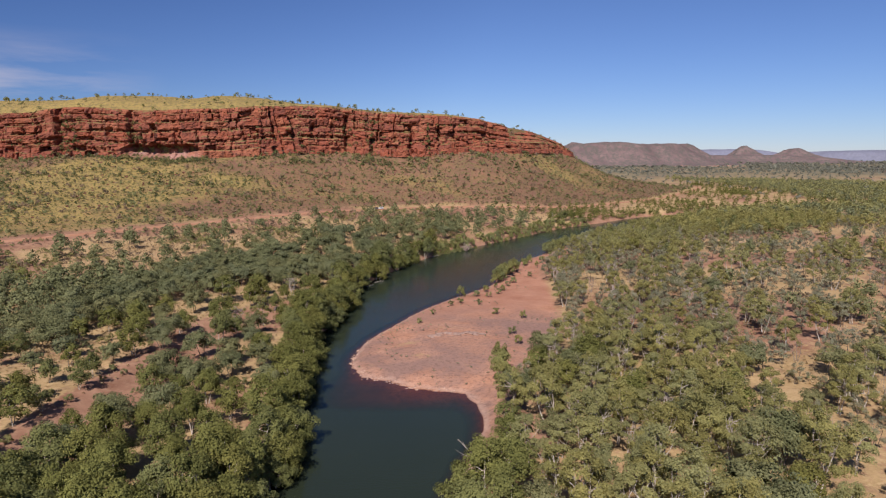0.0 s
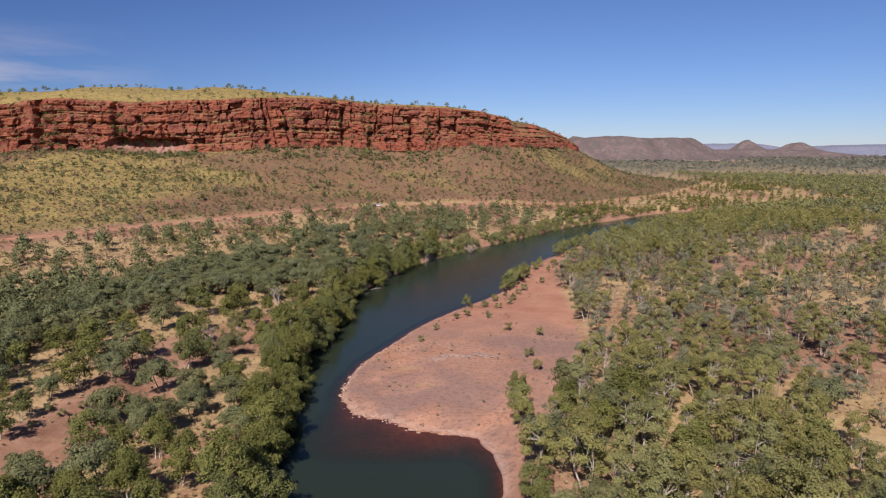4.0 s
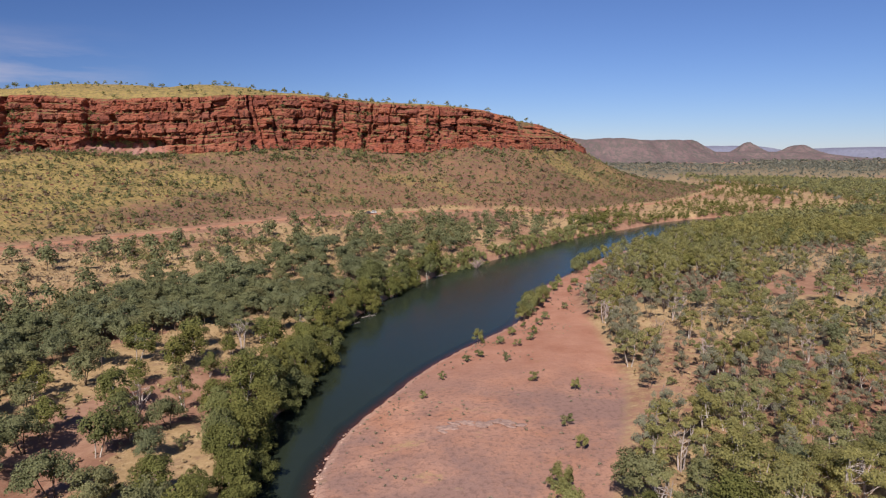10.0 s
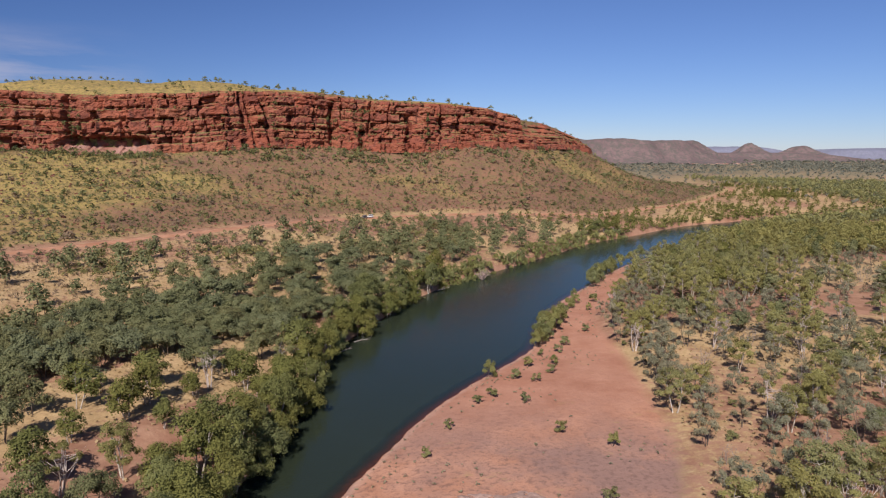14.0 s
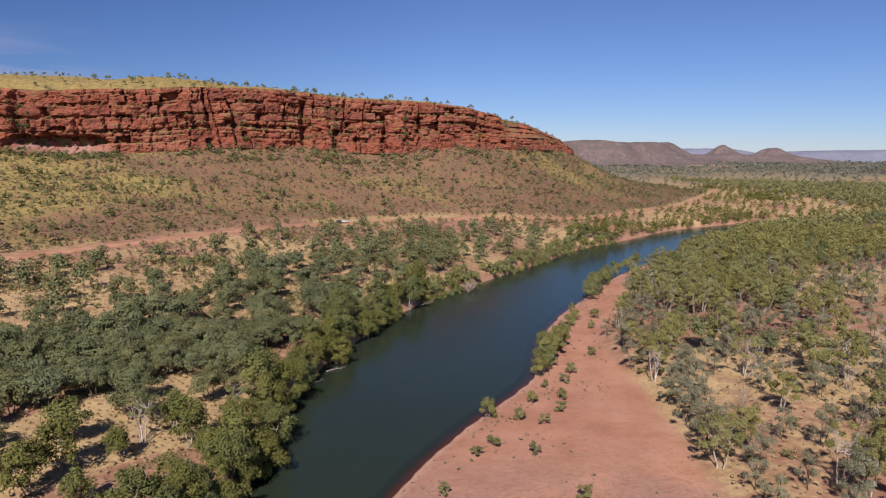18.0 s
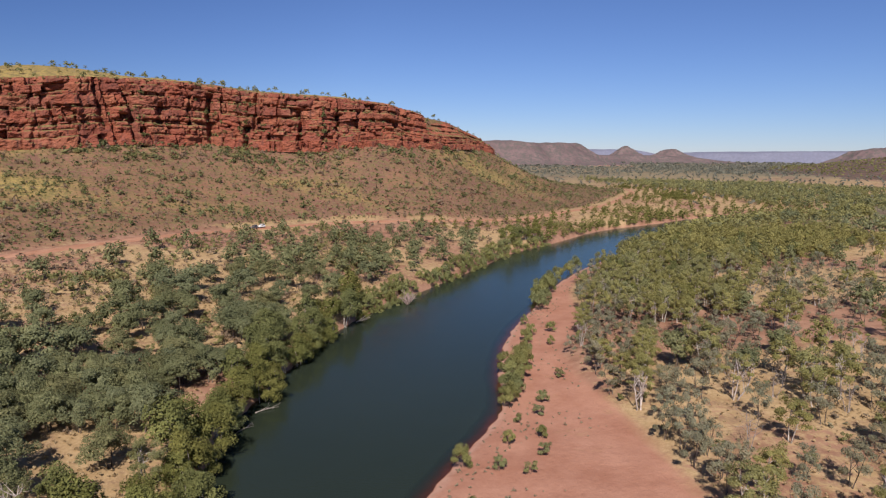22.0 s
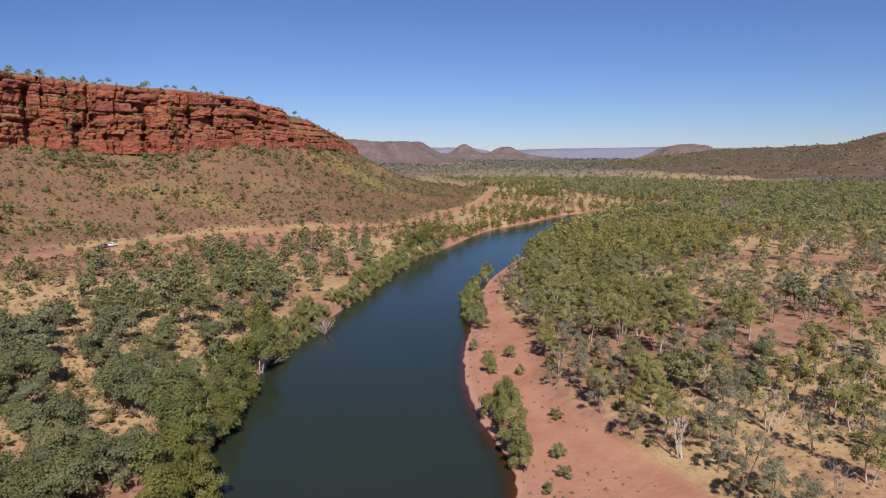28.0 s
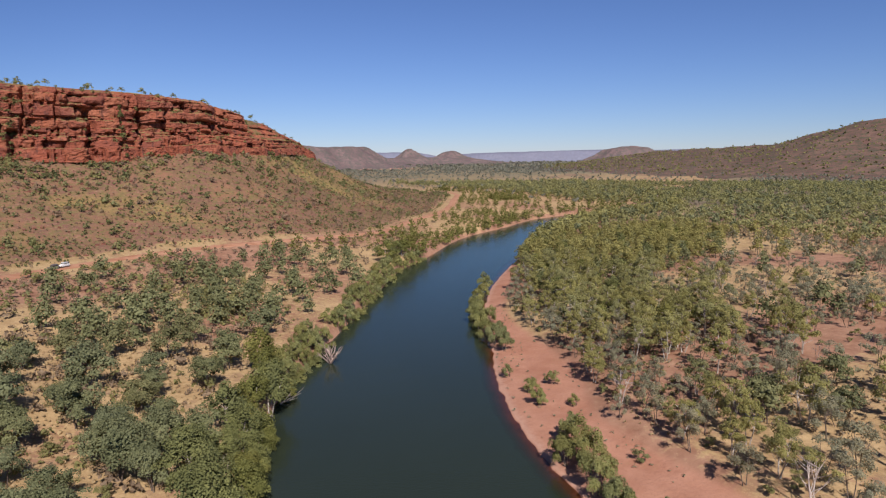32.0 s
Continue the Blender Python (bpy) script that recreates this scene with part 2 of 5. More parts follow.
def hill_material(name, low, high, scrub, speck):
    n = Nodes(name)
    p = n.place()
    a, b = n.noise(0.012, 5, 0.65, p), n.noise(0.06, 6, 0.8, p)
    col = n.mix(n.ramp(a, (0.35, 0.0), (0.65, 1.0)), low, high)
    col = n.mix(n.ramp(n.noise(0.035, 6, 0.7, p), (0.48, 0.0), (0.60, 0.6)), col, scrub)
    col = n.mix(n.ramp(b, (0.48, 0.0), (0.56, 0.85)), col, speck)
    return n.finish(col, 0.95, n.bump(b, 0.6, 2.0), spec=0.1)


def leaf_material(name, dark, light, glow=0.3):
    n = Nodes(name)
    island = n.node("ShaderNodeNewGeometry").outputs["Random Per Island"]
    p = n.place()
    tree = n.ramp(n.noise(0.14, 1, 0.4, p), (0.32, 0.0), (0.68, 1.0))
    fac = n.math("ADD", n.math("MULTIPLY", island, 0.42), n.math("ADD", n.math("MULTIPLY", tree, 0.42), n.math("MULTIPLY", n.noise(0.6, 2, 0.5, p), 0.2)))
    own = n.node("ShaderNodeObjectInfo").outputs["Random"]
    col = n.mix(fac, dark, light)
    col = n.mix(n.ramp(own, (0.0, 0.5), (0.45, 0.0)), col, n.mix(0.5, col, (light[1] * 0.62, light[1] * 0.72, light[1] * 0.50)))
    col = n.mix(n.ramp(own, (0.6, 0.0), (1.0, 0.45)), col, n.mix(fac, (dark[1] * 1.25, dark[1] * 1.05, dark[2]), (light[1] * 1.12, light[1] * 0.98, light[2] * 0.9)))
    d, t = n.node("ShaderNodeBsdfDiffuse", Color=col), n.node("ShaderNodeBsdfTranslucent", Color=col)
    m = n.node("ShaderNodeMixShader", Fac=glow)
    n.put(m, 1, d.outputs[0])
    n.put(m, 2, t.outputs[0])
    n.tree.links.new(m.outputs[0], n.out.inputs["Surface"])
    return n.mat


def bark_material(name, dark, light):
    n = Nodes(name)
    p = n.place((1, 1, 0.35))
    a = n.noise(3.0, 4, 0.65, p)
    ob = n.node("ShaderNodeObjectInfo").outputs["Random"]
    col = n.mix(n.ramp(a, (0.4, 0.0), (0.62, 1.0)), dark, light)
    col = n.mix(n.math("MULTIPLY", ob, 0.4), col, dark)
    return n.finish(col, 0.85, n.bump(a, 0.4, 0.1), spec=0.15)


def road_material():
    n = Nodes("gravel_road")
    p = n.place()
    a, b = n.noise(0.15, 4, 0.6, p), n.noise(2.0, 4, 0.7, p)
    col = n.mix(n.ramp(a, (0.35, 0.0), (0.65, 1.0)), (0.31, 0.145, 0.082), (0.42, 0.225, 0.14))
    col = n.mix(n.ramp(b, (0.5, 0.0), (0.75, 0.5)), col, (0.26, 0.12, 0.075))
    return n.finish(col, 0.95, n.bump(b, 0.4, 0.1), spec=0.1)


M_GROUND, M_WATER, M_ROCK, M_ROAD = ground_material(), water_material(), rock_material(), road_material()
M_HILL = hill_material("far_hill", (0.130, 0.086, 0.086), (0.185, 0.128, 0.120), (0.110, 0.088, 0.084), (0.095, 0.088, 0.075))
M_RIDGE = hill_material("scrubby_ridge", (0.125, 0.070, 0.056), (0.185, 0.112, 0.084), (0.085, 0.060, 0.050), (0.070, 0.070, 0.042))
# the haze of distance is put into the mesas' blue-grey base colours
M_MESA_HAZE = hill_material("distant_mesa_haze", (0.165, 0.170, 0.225), (0.190, 0.190, 0.240), (0.155, 0.155, 0.205), (0.15, 0.155, 0.195))
M_GUM = leaf_material("leaf_bright_green", (0.058, 0.062, 0.018), (0.225, 0.222, 0.070), 0.18)
M_GREY = leaf_material("leaf_grey_green", (0.070, 0.078, 0.036), (0.255, 0.256, 0.124), 0.26)
M_OLIVE = leaf_material("leaf_olive", (0.130, 0.122, 0.044), (0.430, 0.395, 0.150), 0.44)
# far trees: leaf colour paled and greyed, translucency raised, to stand for haze
M_FAR_HAZE = leaf_material("leaf_far_wood_haze", (0.165, 0.172, 0.132), (0.285, 0.282, 0.220), 0.5)
M_DULL = leaf_material("leaf_dull_grey", (0.16, 0.155, 0.095), (0.38, 0.36, 0.24), 0.45)
M_SHRUB = leaf_material("leaf_shrub", (0.112, 0.116, 0.046), (0.33, 0.315, 0.135), 0.42)
M_DRY = leaf_material("leaf_dry_scrub", (0.15, 0.10, 0.07), (0.30, 0.215, 0.14), 0.3)
M_STRAW = leaf_material("dry_grass", (0.28, 0.19, 0.095), (0.50, 0.36, 0.20), 0.3)
M_TALUS = leaf_material("leaf_dark_scrub", (0.060, 0.068, 0.028), (0.165, 0.165, 0.066), 0.25)
M_SPINIFEX = leaf_material("spinifex", (0.20, 0.17, 0.06), (0.34, 0.27, 0.10), 0.3)
M_BUSH = leaf_material("leaf_bush", (0.120, 0.128, 0.046), (0.38, 0.365, 0.140), 0.42)
M_SNAG = bark_material("weathered_snag", (0.24, 0.165, 0.14), (0.44, 0.33, 0.285))
M_BLEACHED = bark_material("bleached_wood", (0.34, 0.27, 0.23), (0.56, 0.48, 0.42))
M_BARK = bark_material("pale_bark", (0.24, 0.19, 0.15), (0.58, 0.52, 0.45))
M_DARKBARK = bark_material("dark_bark", (0.07, 0.05, 0.04), (0.20, 0.155, 0.12))
M_DEAD = bark_material("dead_wood", (0.17, 0.135, 0.115), (0.37, 0.31, 0.27))

# ---- number and plan helpers ----
TABLE = np.random.RandomState(7).rand(256, 256)


def vnoise(x, y, seed=0):
    """Smooth noise from -1 to 1 on a lattice of one metre."""
    x, y = np.asarray(x, float) + seed * 17.3, np.asarray(y, float) - seed * 9.7
    xi, yi = np.floor(x).astype(int), np.floor(y).astype(int)
    fx, fy = x - xi, y - yi
    fx, fy = fx * fx * (3 - 2 * fx), fy * fy * (3 - 2 * fy)
    t = lambda a, b: TABLE[(xi + a) & 255, (yi + b) & 255]  # noqa: E731
    return 2 * ((t(0, 0) * (1 - fx) + t(1, 0) * fx) * (1 - fy) + (t(0, 1) * (1 - fx) + t(1, 1) * fx) * fy) - 1


def fbm(x, y, size, octaves=4, seed=0, gain=0.5):
    total, amp = 0.0, 1.0
    for k in range(octaves):
        total = total + amp * vnoise(np.asarray(x) / size, np.asarray(y) / size, seed + k)
        size, amp = size / 2.03, amp * gain
    return total


def sstep(a, b, v):
    u = np.clip((np.asarray(v, float) - a) / (b - a), 0, 1)
    return u * u * (3 - 2 * u)


def curve_through(points, step):
    """A smooth line through plan points, with a point about every step metres."""
    p = np.array(points, float)
    q = np.vstack([2 * p[0] - p[1], p, 2 * p[-1] - p[-2]])
    out = []
    for i in range(1, len(q) - 2):
        n = max(1, int(round(np.linalg.norm(q[i + 1][:2] - q[i][:2]) / step)))
        for u in np.arange(n) / n:
            a, b, c, d = q[i - 1], q[i], q[i + 1], q[i + 2]
            out.append(0.5 * (2 * b + (c - a) * u + (2 * a - 5 * b + 4 * c - d) * u * u + (3 * b - a - 3 * c + d) * u**3))
    out.append(p[-1])
    return np.array(out)


def to_line(x, y, line):
    """The distance to a line, positive to its left, and the index along it of the nearest point."""
    x, y = np.ravel(x).astype(float), np.ravel(y).astype(float)
    best, side, at = np.full(x.shape, 1e18), np.zeros(x.shape), np.zeros(x.shape)
    for i in range(len(line) - 1):
        (ax, ay), (bx, by) = line[i][:2], line[i + 1][:2]
        ex, ey = bx - ax, by - ay
        u = np.clip(((x - ax) * ex + (y - ay) * ey) / (ex * ex + ey * ey), 0, 1)
        dx, dy = x - ax - u * ex, y - ay - u * ey
        d = dx * dx + dy * dy
        closer = d < best
        best[closer] = d[closer]
        side[closer] = np.sign(ex * dy - ey * dx)[closer]
        at[closer] = (i + u)[closer]
    side[side == 0] = 1
    return np.sqrt(best) * side, at


def inside(x, y, ring):
    x, y = np.ravel(x), np.ravel(y)
    hit = np.zeros(x.shape, bool)
    for (ax, ay), (bx, by) in zip(ring, ring[1:] + ring[:1]):
        cross = (ay > y) != (by > y)
        with np.errstate(divide="ignore", invalid="ignore"):
            hit ^= cross & (x < (bx - ax) * (y - ay) / (by - ay if by != ay else 1e-9) + ax)
    return hit


def fast_mesh(name, verts, faces, material=None, smooth=False):
    """A mesh from arrays of places and of triangles or quads."""
    verts, faces = np.asarray(verts, np.float32), np.asarray(faces, np.int32)
    me = bpy.data.meshes.new(name)
    k = faces.shape[1]
    me.vertices.add(len(verts))
    me.vertices.foreach_set("co", verts.ravel())
    me.loops.add(faces.size)
    me.loops.foreach_set("vertex_index", faces.ravel())
    me.polygons.add(len(faces))
    me.polygons.foreach_set("loop_start", np.arange(0, faces.size, k, dtype=np.int32))
    me.polygons.foreach_set("use_smooth", np.full(len(faces), smooth))
    me.update(calc_edges=True)
    if material:
        me.materials.append(material)
    return me


def grid_faces(nu, nv):
    i = np.arange((nu - 1) * (nv - 1))
    a = i // (nv - 1) * nv + i % (nv - 1)
    return np.stack([a, a + nv, a + nv + 1, a + 1], 1)


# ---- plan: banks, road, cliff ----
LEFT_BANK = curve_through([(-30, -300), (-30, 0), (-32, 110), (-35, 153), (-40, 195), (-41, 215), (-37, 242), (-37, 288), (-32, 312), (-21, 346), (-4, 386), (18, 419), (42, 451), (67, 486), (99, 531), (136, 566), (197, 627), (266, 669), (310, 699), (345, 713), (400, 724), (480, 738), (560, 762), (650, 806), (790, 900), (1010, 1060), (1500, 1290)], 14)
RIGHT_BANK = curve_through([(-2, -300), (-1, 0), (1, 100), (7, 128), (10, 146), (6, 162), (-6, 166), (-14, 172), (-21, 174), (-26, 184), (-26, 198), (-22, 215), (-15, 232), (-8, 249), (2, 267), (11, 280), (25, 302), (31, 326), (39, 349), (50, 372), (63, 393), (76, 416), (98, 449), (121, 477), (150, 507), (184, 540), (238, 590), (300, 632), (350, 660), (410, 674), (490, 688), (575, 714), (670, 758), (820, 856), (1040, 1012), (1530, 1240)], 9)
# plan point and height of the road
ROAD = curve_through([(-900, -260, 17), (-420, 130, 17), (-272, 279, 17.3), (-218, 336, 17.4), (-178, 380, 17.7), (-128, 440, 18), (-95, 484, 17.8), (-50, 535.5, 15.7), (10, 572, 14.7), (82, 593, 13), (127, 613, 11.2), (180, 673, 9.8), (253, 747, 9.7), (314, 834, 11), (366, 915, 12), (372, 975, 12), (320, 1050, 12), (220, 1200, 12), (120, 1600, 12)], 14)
# plan point of the cliff's foot, height of the foot, height of the rim
CLIFF = curve_through([(-1100, 430, 55, 92), (-640, 535, 55, 93), (-440, 590, 56, 96), (-343, 615, 56, 100), (-227, 632, 57, 103), (-104, 688, 61, 105), (-6, 702, 59, 100), (40, 718, 58, 95), (80, 740, 62, 91), (96, 762, 63, 90.5), (106, 780, 63, 90), (125, 812, 64, 89), (158, 868, 62, 83), (184, 905, 57, 69), (188, 985, 48, 52), (140, 1150, 42, 45), (30, 1600, 40, 43)], 12)
FOOT_X, FOOT_Z = (-640, -440, -394, -372, -350, -325, -300, -276, -251, -227, -203, -179, -154, -128, -101, -73, -44, -14, 16, 47, 80, 98), (55, 58, 58.5, 57, 60, 60, 59, 57, 55.5, 57, 59, 61.5, 64.5, 64, 63, 61.5, 60.5, 60, 62, 63.5, 62, 63)
RIM_X, RIM_Z = (-640, -440, -400, -370, -350, -327, -300, -277, -252, -228, -204, -180, -155, -130, -100, -75, -44, -14, 16, 47, 63, 75, 88), (93, 96, 96.5, 98.5, 103, 104, 102.5, 101, 102, 103.4, 104, 106.7, 107.8, 108.5, 107.6, 104.2, 102, 101, 100.5, 98.5, 96.5, 94.5, 91.5)
front_ = (CLIFF[:, 0] > -640) & (CLIFF[:, 0] < 88) & (CLIFF[:, 1] < 790)
CLIFF[front_, 2], CLIFF[front_, 3] = np.interp(CLIFF[front_, 0], FOOT_X, FOOT_Z), np.interp(CLIFF[front_, 0], RIM_X, RIM_Z)
BAR_EDGE = curve_through([(2, 60), (8, 118), (14, 142), (19, 158), (28, 182), (37, 208), (44, 232), (47, 258), (50, 288), (50, 312), (54, 338), (66, 355), (78, 385), (90, 420), (106, 446), (130, 474)], 10)
GULLY = curve_through([(-84, 60), (-79, 110), (-77, 140), (-73, 172), (-72, 200), (-60, 224), (-47, 242)], 10)

GRASS_STRIP = [(-100, 240), (-96, 252), (-88, 254), (-79, 274), (-64, 289), (-50, 297), (-36, 310), (-33, 297), (-40, 275), (-51, 257), (-63, 246), (-73, 237), (-82, 224), (-91, 219)]


def plan(x, y):
    """Heights and covers of the ground at plan points."""
    x, y = np.ravel(x).astype(float), np.ravel(y).astype(float)
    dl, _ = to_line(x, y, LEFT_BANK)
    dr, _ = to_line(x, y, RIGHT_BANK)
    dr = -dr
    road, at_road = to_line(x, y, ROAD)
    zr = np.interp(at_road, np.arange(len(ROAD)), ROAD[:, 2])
    cl, at = to_line(x, y, CLIFF)
    cl = -cl
    k = np.arange(len(CLIFF))
    foot, rim = np.interp(at, k, CLIFF[:, 2]), np.interp(at, k, CLIFF[:, 3])
    gone = sstep(400, 470, x)
    water = (dl < 0) & (dr < 0) & (x < 470)
    away = np.where(water, 0, np.where(dl >= 0, dl, 1e9))
    n1, n2 = fbm(x, y, 38, 4, 3), fbm(x, y, 6, 3, 9)
    # left bank and terrace
    u = np.clip(dl, 0, None) / (np.clip(dl, 0, None) + np.abs(road) + 1e-6)
    z_left = 3.9 * sstep(-1.5, 5, dl) + (zr - 3.9) * u**1.1 + 0.7 * n1 * sstep(4, 25, dl) * sstep(4, 30, np.abs(road)) + 0.18 * n2
    gl, _ = to_line(x, y, GULLY)
    z_left = z_left - 1.8 * (1 - sstep(1.5, 6, np.abs(gl)))
    v = np.clip(road, 0, None) / (np.clip(road, 0, None) + np.clip(cl, 0, None) + 1e-6)
    z_hill = zr + (foot - zr) * v ** (1.3 + 0.75 * sstep(40, 180, x)) + (1.6 * n1 + 0.45 * n2) * sstep(5, 40, road) * sstep(-5, 25, cl)
    back = np.clip(-cl, 0, None)
    lift = (5.5 + 3.5 * sstep(-160, -235, x)) * sstep(14, 55, back) * sstep(100, 40, x) + (2 + 13 * sstep(-60, -320, x)) * sstep(20, 200, back) + (2 * fbm(x, y, 120, 3, 21)) * sstep(10, 120, back)
    z_top = foot + (rim - foot) * sstep(11, 19, back) + lift + 0.4 * n2 * sstep(10, 20, back)
    z_hill = np.where(cl < 0, z_top, z_hill)
    # right bank, bar and plain
    bar, _ = to_line(x, y, BAR_EDGE)
    z_right = 0.9 * sstep(-0.5, 5, dr) + 1.3 * sstep(3, 30, dr) + 1.3 * sstep(-3, 5, -bar) + 1.5 * sstep(20, 150, dr) + (0.35 * n1 + 0.10 * n2) * sstep(1, 12, dr)
    z_bed = -0.2 - 2.8 * np.minimum(sstep(-1, 2.5, -dl), sstep(0, 9, -dr)) + 0.1 * n2
    shelf = np.exp(-(((x + 13) / 24) ** 4 + ((y - 163) / 17) ** 4))
    z_bed = z_bed * (1 - (0.91 + 0.06 * np.clip(n1, -1, 1)) * shelf)
    z = np.where(water, z_bed, np.where(dl >= 0, np.where(road > 0, z_hill, z_left), z_right * (1 - gone) + 4.5 * gone))
    # far ground is a plain that the hills stand on
    far = sstep(900, 1500, np.hypot(x, y - 200)) * (cl > -60)
    z = np.where(far > 0, z * (1 - far) + far * (5 + 4 * n1), z)
    # covers
    sand = np.where(water, 1.0, np.where(dl >= 0, 0, sstep(1, -2, -bar) * (y < 500) + (1 - sstep(2, 7, dr)) * (y >= 440) * (1 - gone)))
    sand = np.where(dl >= 0, 0, sand)
    grass_l = 0.62 + 0.35 * fbm(x, y, 45, 3, 40) - 0.9 * (1 - sstep(6, 14, np.abs(gl))) - 0.45 * sstep(60, 8, np.abs(road)) * sstep(110, 20, x) * (0.7 + 0.6 * fbm(x, y, 30, 2, 42)) - 0.15 * (1 - sstep(4, 16, dl))
    grass_l = np.where(inside(x, y, GRASS_STRIP), 0.95, grass_l) - 0.9 * (1 - sstep(0.5, 2.5, dl))
    grass_r = 0.44 + 0.45 * fbm(x, y, 60, 3, 44)
    grass = np.where(dl >= 0, grass_l, grass_r)
    slope = sstep(3, 26, road) * (dl >= 0)
    tan = 0.22 + 0.6 * sstep(-110, -230, x) - 0.12 * sstep(60, 150, x) + 0.45 * fbm(x, y, 70, 3, 47) + 0.5 * (cl < -6) * (x < 40)
    grass = np.where(slope > 0.5, tan, grass)
    wood = np.where(dl >= 0, 0.85 * sstep(820, 1600, y - 0.15 * x) * (cl > 0) * (1 - slope * (cl < 260)), sstep(420, 800, np.hypot(x, y - 200)) * np.maximum(sstep(8, 30, dr), gone) * 0.9)
    wood = wood * (0.84 + 0.2 * fbm(x, y, 160, 4, 49))
    return z, np.clip(sand, 0, 1), np.clip(grass, 0, 1), slope, dict(dl=dl, dr=dr, road=road, cl=cl, bar=bar, water=water, gully=gl, wood=np.clip(wood, 0, 1))


def height(x, y):
    return plan(x, y)[0]


# ---- ground sheet ----
def spread(stops):
    """Grid lines from (start, end, spacing) runs."""
    out = []
    for a, b, s in stops:
        out += list(np.arange(a, b, (b - a) / max(1, round((b - a) / s))))
    return np.array(sorted(set(np.round(out, 3).tolist())))


gx = spread([(-3600, -1200, 150), (-1200, -420, 26), (-420, -130, 6), (-130, 130, 2.2), (130, 340, 5), (340, 800, 14), (800, 2200, 45), (2200, 4800, 160)])
gy = spread([(-900, 40, 60), (40, 90, 8), (90, 400, 2.2), (400, 620, 3.4), (620, 770, 3.2), (770, 1000, 9), (1000, 1600, 25), (1600, 2600, 70), (2600, 5000, 160)])
XX, YY = np.meshgrid(gx, gy, indexing="ij")
gz, g_sand, g_grass, g_slope, g_info = plan(XX, YY)
me = fast_mesh("ground", np.stack([XX.ravel(), YY.ravel(), gz], 1), grid_faces(len(gx), len(gy)), M_GROUND, True)
layer = me.color_attributes.new("cover", "FLOAT_COLOR", "POINT")
layer.data.foreach_set("color", np.stack([g_sand, g_grass, g_slope, np.ones(len(gz))], 1).astype(np.float32).ravel())
me.attributes.new("wood", "FLOAT", "POINT").data.foreach_set("value", g_info["wood"].astype(np.float32))
ground = tagged(new("ground", me), "red soil, dry grass and pink river sand ground", "ground", kind="structure")

# ---- water ----
wx, wy = spread([(-60, 140, 3.5), (140, 470, 8)]), spread([(-400, 80, 20), (80, 420, 3.5), (420, 800, 8)])
WX, WY = np.meshgrid(wx, wy, indexing="ij")
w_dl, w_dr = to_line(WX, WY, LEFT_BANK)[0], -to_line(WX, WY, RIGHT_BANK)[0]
faces = grid_faces(len(wx), len(wy))
near = np.maximum(w_dl, w_dr) < 7
faces = faces[near[faces].any(1)]
used, faces = np.unique(faces, return_inverse=True)
w_depth = np.clip((0.05 - height(WX.ravel()[used], WY.ravel()[used])) / 1.7, 0, 1)
me = fast_mesh("water", np.stack([WX.ravel()[used], WY.ravel()[used], np.zeros(len(used))], 1), faces.reshape(-1, 4), M_WATER, True)
me.attributes.new("depth", "FLOAT", "POINT").data.foreach_set("value", w_depth.astype(np.float32))
water = tagged(new("water", me), "dark green-blue river water, still between banks", "water", kind="structure")

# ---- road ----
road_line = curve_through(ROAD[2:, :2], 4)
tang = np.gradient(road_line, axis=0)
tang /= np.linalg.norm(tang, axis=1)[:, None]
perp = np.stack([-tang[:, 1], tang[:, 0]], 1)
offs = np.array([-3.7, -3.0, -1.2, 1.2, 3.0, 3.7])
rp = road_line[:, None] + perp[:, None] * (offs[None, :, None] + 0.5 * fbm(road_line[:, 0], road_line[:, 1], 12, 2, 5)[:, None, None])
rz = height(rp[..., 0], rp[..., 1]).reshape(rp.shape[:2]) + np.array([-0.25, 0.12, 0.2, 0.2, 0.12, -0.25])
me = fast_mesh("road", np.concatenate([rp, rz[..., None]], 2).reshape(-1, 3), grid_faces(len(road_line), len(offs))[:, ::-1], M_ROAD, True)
road = tagged(new("road", me), "graded pale red gravel road at the foot of the hill", "road", kind="structure")

# ---- cliff ----
rng = np.random.RandomState(11)
cl_line = curve_through(CLIFF[(CLIFF[:, 0] > -760) & (CLIFF[:, 1] < 1130)], 1.2)
c_t = np.gradient(cl_line[:, :2], axis=0)
for _ in range(3):
    c_t = (np.roll(c_t, 12, 0) + c_t + np.roll(c_t, -12, 0)) / 3
c_t /= np.linalg.norm(c_t, axis=1)[:, None]
c_n = np.stack([c_t[:, 1], -c_t[:, 0]], 1)
c_s = np.concatenate([[0], np.cumsum(np.linalg.norm(np.diff(cl_line[:, :2], axis=0), axis=1))])
ROWS_UP = 74
v = np.linspace(0, 1, ROWS_UP)
S, V = np.meshgrid(c_s, v, indexing="ij")
c_foot, c_rim = cl_line[:, 2], cl_line[:, 3]
tall_now = (c_rim - c_foot)[:, None]
Z = (c_foot - 3)[:, None] + (tall_now + 3.4) * V
# beds of uneven thickness, set back or proud, cut by slanting joints into blocks that each face their own way
THICK = np.array([0.12, 0.11, 0.07, 0.05, 0.07, 0.11, 0.045, 0.15, 0.055, 0.12, 0.10])
BED_OUT = np.array([2.2, 1.5, 1.2, -0.9, 0.9, 0.7, -1.5, 0.6, -0.7, 0.5, -0.4])
BED_WIDE = (9, 7.5, 6, 5, 8, 12, 5, 15, 5, 11, 7)
edges = np.cumsum(THICK)[:-1] / THICK.sum()
above = (Z - c_foot[:, None]) / tall_now
